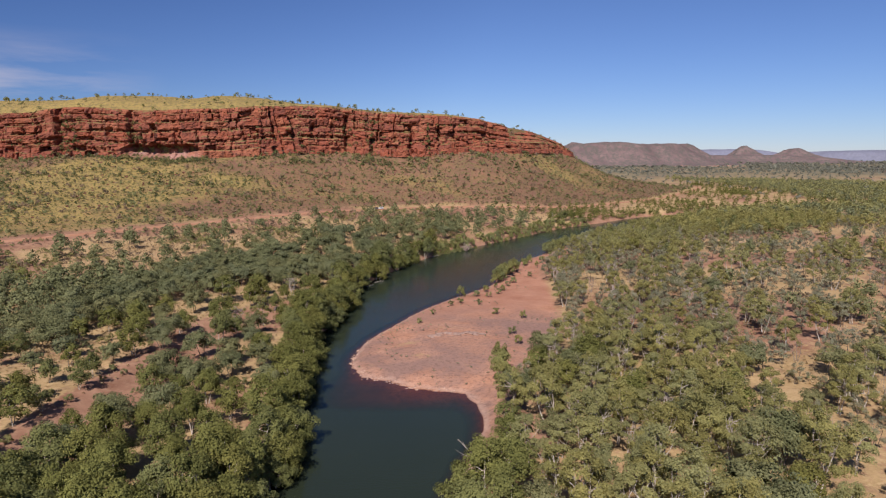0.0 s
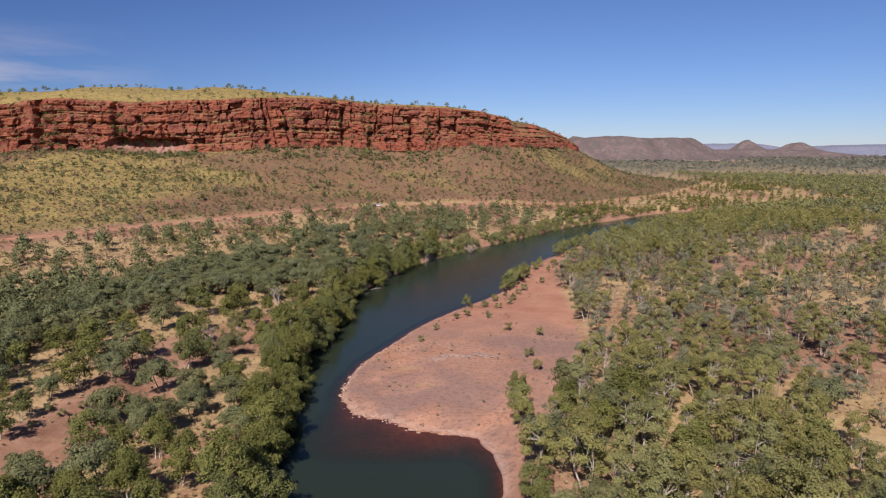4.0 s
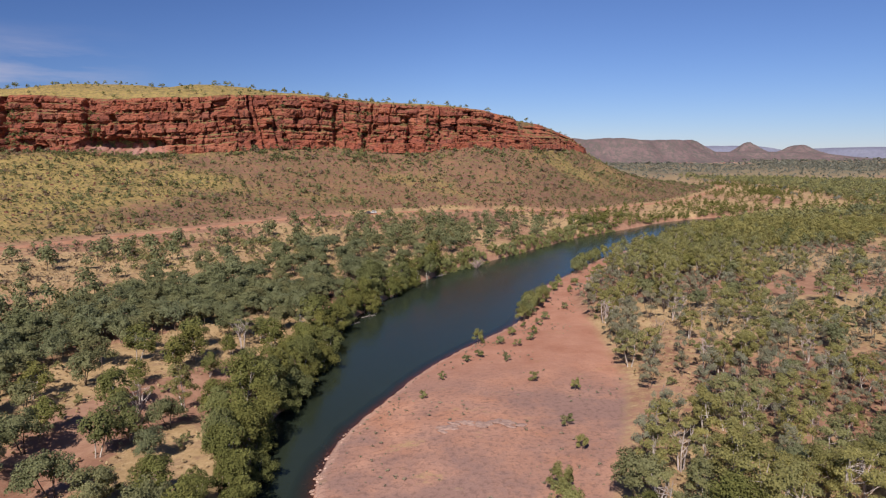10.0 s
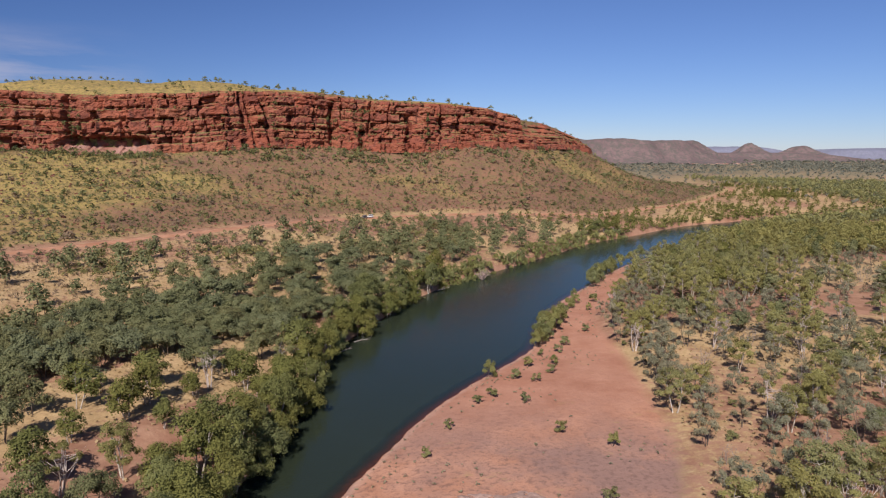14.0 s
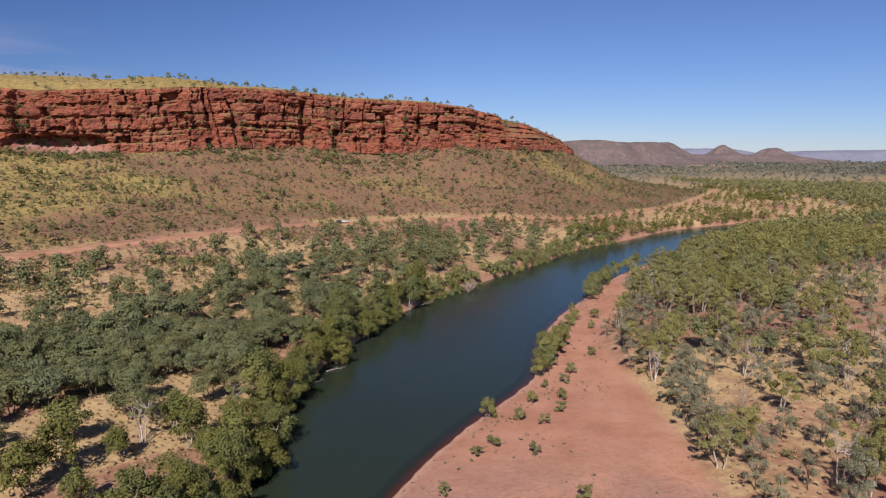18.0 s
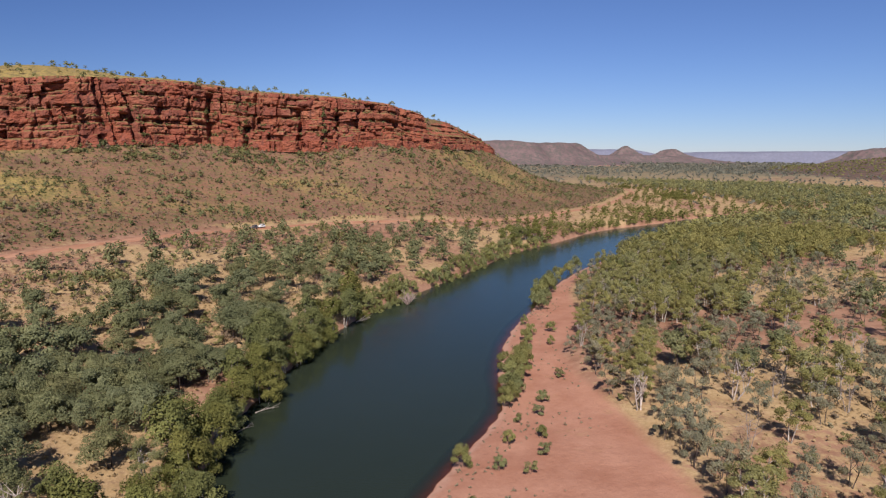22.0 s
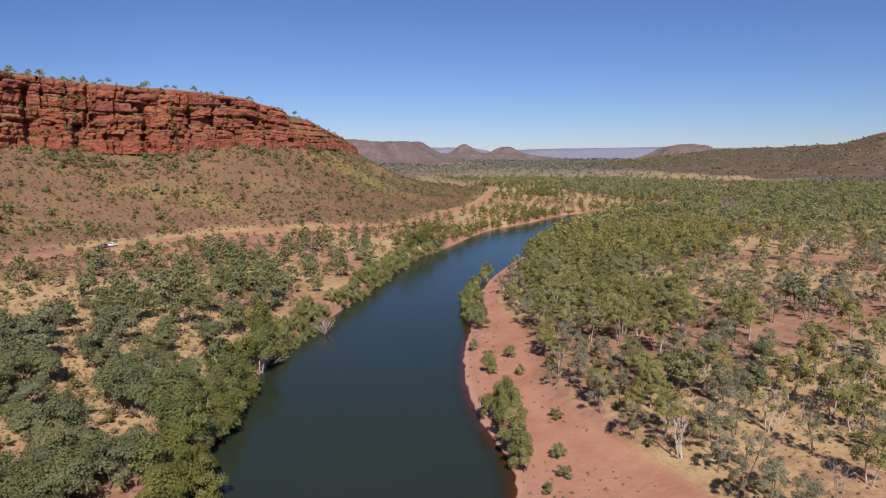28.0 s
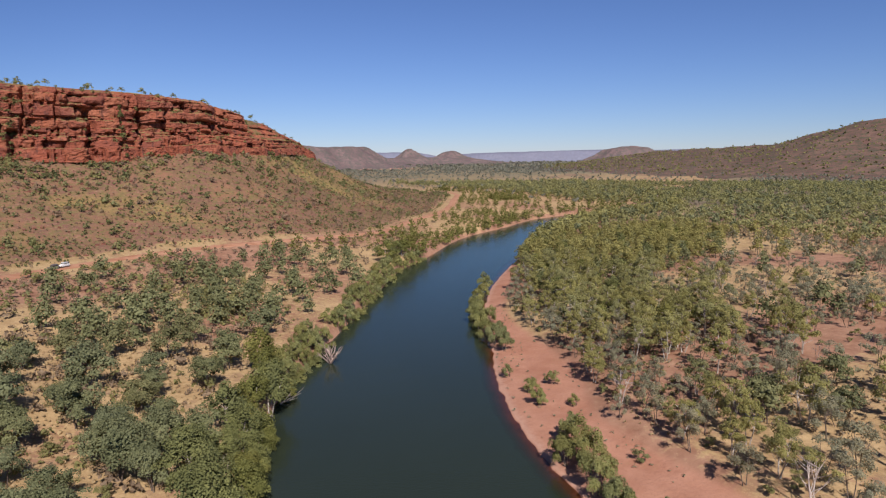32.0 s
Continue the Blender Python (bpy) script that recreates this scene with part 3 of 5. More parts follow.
wavy = above + 0.030 * fbm(S, S * 0, 85, 3, 50) + 0.012 * fbm(S, Z, 14, 2, 52)
bed = np.searchsorted(edges, wavy)
mid_bed = np.concatenate([[edges[0] / 2], (edges[1:] + edges[:-1]) / 2, [0.96]])[bed]
seam = np.min(np.abs(wavy[..., None] - edges), axis=2) * tall_now
along = S + 2.0 * fbm(S, Z * 1.3, 13, 3, 54) + 0.10 * (Z - c_foot[:, None]) * fbm(S, S * 0, 60, 2, 55)
out, tone = np.zeros_like(S), np.zeros_like(S)
for g in range(len(THICK)):
    cuts = np.cumsum(BED_WIDE[g] * rng.uniform(0.3, 1.8, 420))
    cell = np.clip(np.searchsorted(cuts, along), 1, 418)
    gap = np.minimum(along - cuts[cell - 1], cuts[cell] - along)
    off = along - (cuts[cell - 1] + cuts[cell]) / 2
    r_ = rng.rand(5, 420)
    push = (r_[0] - 0.5) * 1.8 - np.where(r_[1] < (0.10, 0.16, 0.05, 0, 0.12, 0.16, 0, 0.10, 0, 0.10, 0.08)[g], 3.0 + 3.5 * r_[2], 0)
    turn_ = (r_[3] - 0.5) * 0.75
    face = push[cell] + np.clip(turn_[cell] * off, -2.2, 2.2) + (r_[4][cell] - 0.35) * 0.5 * (wavy - mid_bed) * tall_now
    face = face - 1.0 * np.exp(-((gap / 0.8) ** 2)) - (r_[2] ** 2 * 3.4)[cell] * np.exp(-((gap / 0.55) ** 2))
    sel = bed == g
    out, tone = np.where(sel, face + BED_OUT[g], out), np.where(sel, r_[4][cell], tone)
ledge = (1.5 * np.exp(-((seam / 0.6) ** 2))) * sstep(-0.35, 0.45, fbm(S, bed * 3.1, 24, 3, 53))
lean = 8.5 * (1 - V) ** 1.25 - 3
buttress = 6.0 * fbm(c_s, c_s * 0, 46, 4, 60)[:, None]
# chimneys: plan x, half width, depth, from and to as parts of the height
CHIMNEYS = [(-345, 3.2, 9, 0.0, 1.0), (-286, 2.0, 6, 0.3, 1.0), (-160, 2.0, 6, 0.2, 1.0), (-143, 1.8, 7, 0.0, 1.0), (-93, 2.4, 8, 0.0, 0.85), (-68, 2.6, 7, 0.0, 0.35), (-28, 1.6, 6, 0.0, 0.7), (3, 3.4, 6.5, 0.36, 0.66), (22, 2.4, 6, 0.4, 0.75), (37, 1.6, 7, 0.45, 0.9), (62, 1.4, 5, 0.4, 0.8)]
for at_x, half_w, deep_by, lo_, hi_ in CHIMNEYS + [(x_, 0.7 + 1.3 * a_, 2.5 + 4 * b_, (0.0, 0.3, 0.55)[int(3 * b_)], (1.0, 0.6)[int(2 * a_)]) for x_, a_, b_ in zip(np.cumsum(rng.uniform(9, 34, 52)) - 700, rng.rand(52), rng.rand(52))]:
    d_ = along - np.interp(at_x, cl_line[:, 0], c_s)
    out = out - deep_by * np.exp(-np.abs(d_ / half_w) ** 3) * sstep(lo_ - 0.04, lo_ + 0.03, above) * sstep(hi_ + 0.04, hi_ - 0.03, above)
# a wide hollow under an overhang of pale rock
hol = sstep(0, 20, c_s - np.interp(-300, cl_line[:, 0], c_s)) * sstep(0, 20, np.interp(-220, cl_line[:, 0], c_s) - c_s)
roof = (0.20 + 0.15 * hol + 0.03 * fbm(c_s, c_s * 0, 9, 2, 78))[:, None]
cut_v = sstep(0.02, 0.2, V) * sstep(roof, roof - 0.03, V)
O = lean + out - ledge + buttress + 1.2 * fbm(S, Z * 1.4, 7, 4, 70, 0.65)
# towards its end a grassy terrace parts two tiers, and past the upper one the hill slopes back
terrace = sstep(44, 74, cl_line[:, 0])[:, None] * (cl_line[:, 1] > 650)[:, None]
O = O - terrace * 9 * sstep(0.35, 0.45, above)
tier = sstep(87, 91, cl_line[:, 0])[:, None] * (cl_line[:, 1] > 650)[:, None]
O = O - tier * (22 * sstep(0.34, 1.0, above) - 5 * sstep(0.74, 0.78, above) + 5 * sstep(0.6, 0.9, above))
O = O - 13.0 * hol[:, None] * cut_v
thin = np.clip(tall_now / 40, 0.25, 1)
O = O * thin - 3.0 * sstep(0.955, 1.0, V)
cx, cy = cl_line[:, 0, None] + c_n[:, 0, None] * O, cl_line[:, 1, None] + c_n[:, 1, None] * O
cave_pale = hol[:, None] * sstep(0.02, 0.06, V) * sstep(0.30, 0.2, V) * (0.75 + 0.5 * fbm(S, Z, 7, 3, 77))
# a last row runs back over the rim
cx = np.concatenate([cx, (cl_line[:, 0] - c_n[:, 0] * 26)[:, None]], 1)
cy = np.concatenate([cy, (cl_line[:, 1] - c_n[:, 1] * 26)[:, None]], 1)
cz = np.concatenate([Z, (c_rim - 0.6)[:, None]], 1)
cave_pale = np.concatenate([np.clip(cave_pale, 0, 1), np.zeros((len(c_s), 1))], 1)
tone = np.concatenate([tone, tone[:, -1:]], 1)
deep_cuts = np.cumsum(rng.uniform(20, 75, 60))
cliff = tagged(new("cliff"), "long red sandstone cliff with ledges, joints and hollows", "cliff", kind="structure")
bounds = sorted({0, len(c_s) - 1} | {int(np.argmin(np.abs(c_s - d))) for d in deep_cuts if 12 < d < c_s[-1] - 12})
for a, b in zip(bounds, bounds[1:]):
    pts = np.stack([cx[a : b + 1], cy[a : b + 1], cz[a : b + 1]], 2)
    me = fast_mesh("buttress", pts.reshape(-1, 3), grid_faces(b - a + 1, ROWS_UP + 1), M_ROCK, False)
    me.attributes.new("pale", "FLOAT", "POINT").data.foreach_set("value", cave_pale[a : b + 1].ravel().astype(np.float32))
    me.attributes.new("tone", "FLOAT", "POINT").data.foreach_set("value", tone[a : b + 1].ravel().astype(np.float32))
    new("buttress", me).parent = cliff


# ---- far hills ----
def hill(x, y, rx, ry, top, turn, flat, seed, material, label, name="hill"):
    """A hill with a gullied flank; flat from 0 (a cone) to 1 (a mesa)."""
    nr, na = 26, 90
    r, a = np.meshgrid(np.linspace(0, 1, nr), np.linspace(0, 2 * np.pi, na), indexing="ij")
    wob = 1 + 0.16 * fbm(np.cos(a) * 2 + 5, np.sin(a) * 2 + 5, 1.0, 4, seed)
    px, py = np.cos(a) * r * rx * wob, np.sin(a) * r * ry * wob
    core = 0.12 + 0.5 * flat
    rise = np.where(r < core, 1.0 - 0.12 * (r / core) ** 2 * (1 - flat * 0.7), 0)
    fall = np.clip((1 - r) / (1 - core), 0, 1)
    rise = np.where(r < core, rise, (0.88 + 0.084 * flat) * (0.32 * fall + 0.68 * fall ** (2.2 - 0.4 * flat)))
    pz = top * rise * (1 + 0.10 * fbm(px / rx, py / ry, 0.25, 4, seed + 3) * (r > 0.03)) - 6 * r
    c, s = math.cos(turn), math.sin(turn)
    me = fast_mesh(name, np.stack([x + c * px - s * py, y + s * px + c * py, pz + 3], 2).reshape(-1, 3), grid_faces(nr, na), material, True)
    return tagged(new(name, me), label, "hill", kind="structure")


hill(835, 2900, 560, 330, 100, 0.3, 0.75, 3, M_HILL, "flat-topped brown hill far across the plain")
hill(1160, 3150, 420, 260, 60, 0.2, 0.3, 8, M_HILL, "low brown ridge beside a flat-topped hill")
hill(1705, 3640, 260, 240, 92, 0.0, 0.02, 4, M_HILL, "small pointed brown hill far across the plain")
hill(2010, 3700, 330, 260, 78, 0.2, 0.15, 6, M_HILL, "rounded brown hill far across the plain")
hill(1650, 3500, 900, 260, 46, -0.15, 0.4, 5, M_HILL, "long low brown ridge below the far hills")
hill(2950, 3750, 1500, 260, 74, -0.68, 0.85, 7, M_MESA_HAZE, "long mesa on the horizon, haze in its blue-grey colour")
hill(1500, 4450, 1300, 200, 78, -0.1, 0.85, 12, M_MESA_HAZE, "long mesa on the horizon, haze in its blue-grey colour")
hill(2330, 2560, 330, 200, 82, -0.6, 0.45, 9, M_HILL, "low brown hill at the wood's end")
# the long ridge beyond the river wood, with a capping ledge
rx_, ry_ = np.meshgrid(np.linspace(900, 2600, 110), np.linspace(300, 2600, 120), indexing="ij")
axis_line = curve_through([(2500, 2750), (1980, 2080), (1790, 1640), (1720, 1330), (1690, 1100), (1800, 700), (2000, 300)], 40)
rd_, ra_ = to_line(rx_, ry_, axis_line)
k_ = np.arange(len(axis_line))
crest = np.interp(axis_line[:, 1], [300, 700, 1100, 1260, 1400, 1700, 2100, 2400, 2750], [136, 130, 120, 99, 80, 72, 62, 40, 0])
top_ = np.interp(ra_, k_, crest)
w_ = np.where(rd_ > 0, 430, 600)
f_ = np.clip(1 - np.abs(rd_) / w_, 0, 1)
rz_ = top_ * (0.35 * f_ + 0.65 * f_**2.1) * (1 + 0.10 * fbm(rx_, ry_, 160, 4, 33).ravel()) + 9 * sstep(0.80, 0.84, f_) * sstep(106, 119, top_) - 8 * (f_ <= 0.02)
me = fast_mesh("ridge", np.stack([rx_.ravel(), ry_.ravel(), rz_ + 2], 1), grid_faces(110, 120), M_RIDGE, True)
tagged(new("ridge", me), "long brown scrubby ridge with a dark rock cap", "hill", kind="structure")


# ---- plants ----
def tube(points, radii, sides=5):
    """A tapered round limb along points: places and quads."""
    points = np.array(points, float)
    vs, fs = [], []
    for i, (p, r) in enumerate(zip(points, radii)):
        d = points[min(i + 1, len(points) - 1)] - points[max(i - 1, 0)]
        d /= np.linalg.norm(d) + 1e-9
        a = np.cross(d, (0.3, 1, 0.1))
        a /= np.linalg.norm(a) + 1e-9
        b = np.cross(d, a)
        for k in range(sides):
            w = 2 * np.pi * k / sides
            vs.append(p + r * (np.cos(w) * a + np.sin(w) * b))
        if i:
            m = (i - 1) * sides
            fs += [(m + k, m + (k + 1) % sides, m + sides + (k + 1) % sides, m + sides + k) for k in range(sides)]
    return vs, fs


def join(pieces):
    """One connected mesh from limbs, each (places, quads, index of the limb that it grows from, or None)."""
    vs, fs, starts = [], [], []
    for v1, f1, grows in pieces:
        start = len(vs)
        starts.append((start, len(v1)))
        ids = list(range(start, start + len(v1)))
        vs += list(v1)
        if grows is not None:
            a, n = starts[grows]
            ids[0] = a + int(np.argmin([np.linalg.norm(np.array(p) - v1[0]) for p in vs[a : a + n]]))
        fs += [tuple(ids[i] for i in f) for f in f1]
    used, flat = np.unique(np.array(fs, int), return_inverse=True)
    return np.array(vs, float)[used], flat.reshape(-1, 4)


def leaf_quads(centres, outward, size, rs, flop=0.4, long=1.35):
    """Small leaves or sprays at places, facing roughly outward."""
    n = len(centres)
    nrm = outward + flop * rs.normal(size=(n, 3)) + (0, 0, 0.3)
    nrm /= np.linalg.norm(nrm, axis=1)[:, None]
    ref = rs.normal(size=(n, 3))
    a = np.cross(nrm, ref)
    a /= np.linalg.norm(a, axis=1)[:, None] + 1e-9
    b = np.cross(nrm, a)
    s = (size * rs.uniform(0.6, 1.4, n))[:, None]
    c = centres
    quad = np.stack([c - a * s * long * 0.5, c - b * s * 0.5 - nrm * s * 0.12, c + a * s * long * 0.5, c + b * s * 0.5 - nrm * s * 0.12], 1)
    return quad.reshape(-1, 3), np.arange(4 * n).reshape(n, 4)


def crown(rs, lobes, per, leaf, squash=0.75, flop=0.55, hollow=0.62):
    """Leaves over a set of lobes, each (centre, radius), with a few broad sprays inside each lobe."""
    cs, os_, sizes = [], [], []
    heart = np.mean([c for c, _ in lobes], axis=0)
    for c, r in lobes:
        m = int(per * (r / np.mean([q for _, q in lobes])) ** 1.5) + 1
        away = np.array(c) - heart
        away = away / (np.linalg.norm(away) + 1e-6)
        d = rs.normal(size=(m, 3)) + 0.55 * away
        d[:, 2] = np.where(d[:, 2] < -0.5, -d[:, 2] * 0.6, d[:, 2])
        d /= np.linalg.norm(d, axis=1)[:, None]
        rad = r * rs.uniform(hollow, 1.08, m) ** 0.7
        cs.append(np.array(c) + d * rad[:, None] * (1, 1, squash))
        os_.append(d + 0.4 * away)
        sizes.append(np.full(m, leaf))
        k = 3
        cs.append(np.array(c) + rs.normal(size=(k, 3)) * r * 0.22 - away * r * 0.35)
        os_.append(np.tile(away, (k, 1)))
        sizes.append(np.full(k, r * 0.55))
    return leaf_quads(np.concatenate(cs), np.concatenate(os_), np.concatenate(sizes), rs, flop)


def tree_meshes(name, seed, tall, wide, base, n_lobes, lobe_r, per, leaf, leaf_mat, bark_mat, stems=1, lean=0.12, squash=0.8, limbs=5, thick=0.02, twigs=0):
    """Trunk and crown of one tree, with its base at the origin."""
    rs = np.random.RandomState(seed)
    mid_z, half_z = tall * (base + 0.97) / 2, tall * (0.97 - base) / 2
    w0 = rs.uniform(0, 2 * np.pi)
    sway = np.array([np.cos(w0), np.sin(w0), 0]) * tall * lean
    wave = rs.uniform(0, 2 * np.pi, 3)
    lobes = []
    clumps = max(5, n_lobes // 5) if n_lobes else 0
    for i in range(clumps):
        up = 1 - 1.45 * (i + 0.5) / clumps
        a = 2.4 * i + w0 + rs.uniform(-0.5, 0.5)
        flat = math.sqrt(max(0.0, 1 - up * up))
        q = rs.uniform(0.5, 0.85) * (1 + 0.22 * math.sin(2 * a + wave[0]) + 0.14 * math.sin(3 * a + wave[1]))
        c = np.array([np.cos(a) * flat * wide * q, np.sin(a) * flat * wide * q, mid_z + up * half_z * rs.uniform(0.7, 1.0)]) + sway * 0.8
        for _ in range(5):
            d = rs.normal(size=3)
            lobes.append((c + d / np.linalg.norm(d) * lobe_r * rs.uniform(0.3, 1.05) * (1, 1, 0.8), lobe_r * rs.uniform(0.5, 1.0)))
    pieces = []
    for st in range(stems):
        w = w0 + st * 2.2 + rs.uniform(-0.4, 0.4)
        out_ = np.array([np.cos(w), np.sin(w), 0])
        foot = out_ * 0.04 * tall * (stems > 1)
        tip = foot + sway + out_ * wide * 0.35 * (stems > 1) + (0, 0, tall * rs.uniform(0.68, 0.82))
        mid = (foot + tip) / 2 + rs.normal(size=3) * (0.03 * tall, 0.03 * tall, 0)
        r0 = tall * thick / stems**0.4
        stem_at = len(pieces)
        us = np.linspace(0, 1, 11)[:, None]
        bend = 2 * mid - (foot + tip) / 2
        way = (1 - us) ** 2 * foot + 2 * us * (1 - us) * bend + us**2 * tip
        way[0] = foot - (0, 0, 0.6)
        v1, f1 = tube(way, np.interp(us[:, 0], [0, 0.1, 0.5, 1], [r0 * 1.3, r0, r0 * 0.72, r0 * 0.22]), 5)
        pieces.append((v1, f1, 0 if st else None))
        for k in range(limbs):
            u = rs.uniform(0.3, 0.85)
            root = way[int(round(u * 10))]
            if lobes:
                ups = [c for c, _ in lobes if c[2] > root[2]] or [tip]
                end = ups[rs.randint(len(ups))]
            else:
                w = rs.uniform(0, 2 * np.pi)
                end = root + np.array([np.cos(w), np.sin(w), 0]) * wide * rs.uniform(0.4, 0.9) + (0, 0, tall * rs.uniform(0.12, 0.32))
            knee = root * 0.5 + end * 0.5 + (0, 0, -tall * 0.02) + rs.normal(size=3) * 0.2
            v1, f1 = tube([root, root * 0.6 + knee * 0.4, knee, knee * 0.6 + end * 0.4, end], [r0 * 0.45, r0 * 0.4, r0 * 0.3, r0 * 0.22, r0 * 0.08], 4)
            limb_at = len(pieces)
            pieces.append((v1, f1, stem_at))
            for _ in range(twigs):
                a, e = knee * 0.6 + end * 0.4, end + rs.normal(size=3) * (0.9, 0.9, 0.5)
                v1, f1 = tube([a, (a + e) / 2 + rs.normal(size=3) * 0.1, e], [r0 * 0.2, r0 * 0.13, r0 * 0.04], 3)
                pieces.append((v1, f1, limb_at))
    trunk = fast_mesh(name + "_trunk", *join(pieces), bark_mat, True)
    leaves = fast_mesh(name + "_crown", *crown(rs, lobes, per, leaf, squash), leaf_mat, False) if per else None
    return trunk, leaves


KINDS = {
    # name: (label, category, spec for tree_meshes, variants)
    "river_gum": ("leafy bright green river gum on the river bank", "tree", dict(tall=9.5, wide=3.4, base=0.04, n_lobes=60, lobe_r=1.45, per=14, leaf=0.42, leaf_mat=M_GUM, bark_mat=M_BARK, stems=2, limbs=3, squash=1.05), 6),
    "coolibah": ("grey-green round-crowned coolibah tree in dry grass", "tree", dict(tall=7.2, wide=3.2, base=0.16, n_lobes=55, lobe_r=1.35, per=13, leaf=0.40, leaf_mat=M_GREY, bark_mat=M_DARKBARK, stems=2, limbs=4, squash=0.9), 6),
    "bloodwood": ("tall olive-green bloodwood tree with a pale trunk", "tree", dict(tall=10.5, wide=3.2, base=0.06, n_lobes=75, lobe_r=0.95, per=10, leaf=0.33, leaf_mat=M_OLIVE, bark_mat=M_BARK, stems=2, limbs=7, lean=0.07, thick=0.018, squash=0.9), 6),
    "white_gum": ("white-limbed gum with a thin open crown", "tree", dict(tall=11.5, wide=4.2, base=0.25, n_lobes=40, lobe_r=0.75, per=11, leaf=0.30, leaf_mat=M_OLIVE, bark_mat=M_BLEACHED, stems=3, limbs=7, lean=0.09, thick=0.024, squash=0.8, twigs=1), 3),
    "box_tree": ("thin grey-leaved box tree with open crown", "tree", dict(tall=7.8, wide=2.7, base=0.06, n_lobes=40, lobe_r=0.75, per=9, leaf=0.30, leaf_mat=M_DULL, bark_mat=M_DARKBARK, stems=2, limbs=5, lean=0.08, thick=0.014, squash=1.3), 6),
    "bare_tree": ("leafless pale grey tree with spreading branches", "tree", dict(tall=7.0, wide=2.6, base=0.4, n_lobes=0, lobe_r=1, per=0, leaf=0.3, leaf_mat=M_DULL, bark_mat=M_DEAD, stems=3, limbs=6, lean=0.10, thick=0.014, twigs=2), 3),
    "bank_bush": ("dense upright bright green bush by the water", "bush", dict(tall=4.5, wide=2.1, base=0.02, n_lobes=35, lobe_r=0.7, per=18, leaf=0.27, leaf_mat=M_BUSH, bark_mat=M_DARKBARK, stems=3, limbs=2, squash=1.5), 4),
    "shrub": ("small rounded olive shrub on red ground", "bush", dict(tall=1.9, wide=1.15, base=0.05, n_lobes=25, lobe_r=0.42, per=8, leaf=0.2, leaf_mat=M_SHRUB, bark_mat=M_DARKBARK, stems=3, limbs=1), 4),
}
FAR_MESHES = {k: [tree_meshes(k, 100 + 7 * i + 31 * j, **(spec | dict(leaf=spec["leaf"] * 0.70, per=int(spec["per"] * 2.8)))) for i in range(count)] for j, (k, (_, _, spec, count)) in enumerate(KINDS.items())}
MESHES = {k: [tree_meshes(k, 100 + 7 * i + 31 * j, **(spec | dict(leaf=spec["leaf"] * 0.50, per=int(spec["per"] * 6.5)))) for i in range(count)] for j, (k, (_, _, spec, count)) in enumerate(KINDS.items())}


def plant(kind, x, y, z, scale, turn, group, pick=0, label="", near=True):
    kept = (MESHES if near else FAR_MESHES)[kind]
    trunk, leaves = kept[pick % len(kept)]
    base_label, category = KINDS[kind][:2]
    root = new(kind)
    root.matrix_basis = Matrix.LocRotScale((x, y, z - 0.1), Euler((0, 0, turn)), Vector((scale, scale, scale)))
    tagged(root, label or base_label, category, group)
    for part_name, data in (("trunk", trunk), ("crown", leaves)):
        if data:
            ob = new(part_name, data)
            ob.parent = root
    return root


def low_tree(seed, tall, wide, lobes, per, leaf, base=0.35):
    """A light tree for distant woods: places, quads, and how many quads are trunk."""
    rs = np.random.RandomState(seed)
    tv, tf = join([(*tube([(0, 0, -0.4), (0.1, 0.05, tall * 0.6)], [tall * 0.016, tall * 0.006], 3), None)])
    spots = []
    for i in range(lobes):
        w, q = 2.4 * i + rs.uniform(-0.6, 0.6), math.sqrt((i + rs.uniform(0.2, 0.8)) / lobes)
        dome = 0.9 - (0.9 - base) * (q * q * 0.75 + rs.uniform(0, 0.3))
        spots.append((np.array([np.cos(w) * q * wide * 0.64, np.sin(w) * q * wide * 0.64, tall * dome]), wide * rs.uniform(0.36, 0.54)))
    cv, cf = crown(rs, spots, per, leaf, 0.75)
    return np.concatenate([tv, cv]), np.concatenate([tf, cf + len(tv)]), len(tf)


def scatter_stuff(name, xs, ys, zs, scales, protos, leaf_mat, bark_mat, label, category):
    """Many small plants as one mesh."""
    if not len(xs):
        return None
    rs = np.random.RandomState(len(xs))
    vs, fs, ms, count = [], [], [], 0
    pick = rs.randint(len(protos), size=len(xs))
    for k, (pv, pf, nt) in enumerate(protos):
        sel = pick == k
        m = int(sel.sum())
        if not m:
            continue
        a = rs.uniform(0, 2 * np.pi, m)
        c, s, q = np.cos(a)[:, None], np.sin(a)[:, None], scales[sel][:, None]
        px = (c * pv[:, 0] - s * pv[:, 1]) * q + xs[sel][:, None]
        py = (s * pv[:, 0] + c * pv[:, 1]) * q + ys[sel][:, None]
        pz = pv[:, 2] * q * rs.uniform(0.85, 1.15, m)[:, None] + zs[sel][:, None]
        vs.append(np.stack([px, py, pz], 2).reshape(-1, 3))
        fs.append((pf[None] + (np.arange(m) * len(pv))[:, None, None]).reshape(-1, 4) + count)
        mi = np.zeros(len(pf), int)
        mi[:nt] = 1
        ms.append(np.tile(mi, m))
        count += m * len(pv)
    me = fast_mesh(name, np.concatenate(vs), np.concatenate(fs), leaf_mat)
    me.materials.append(bark_mat)
    me.polygons.foreach_set("material_index", np.concatenate(ms).astype(np.int32))
    return tagged(new(name, me), label, category, kind="stuff")


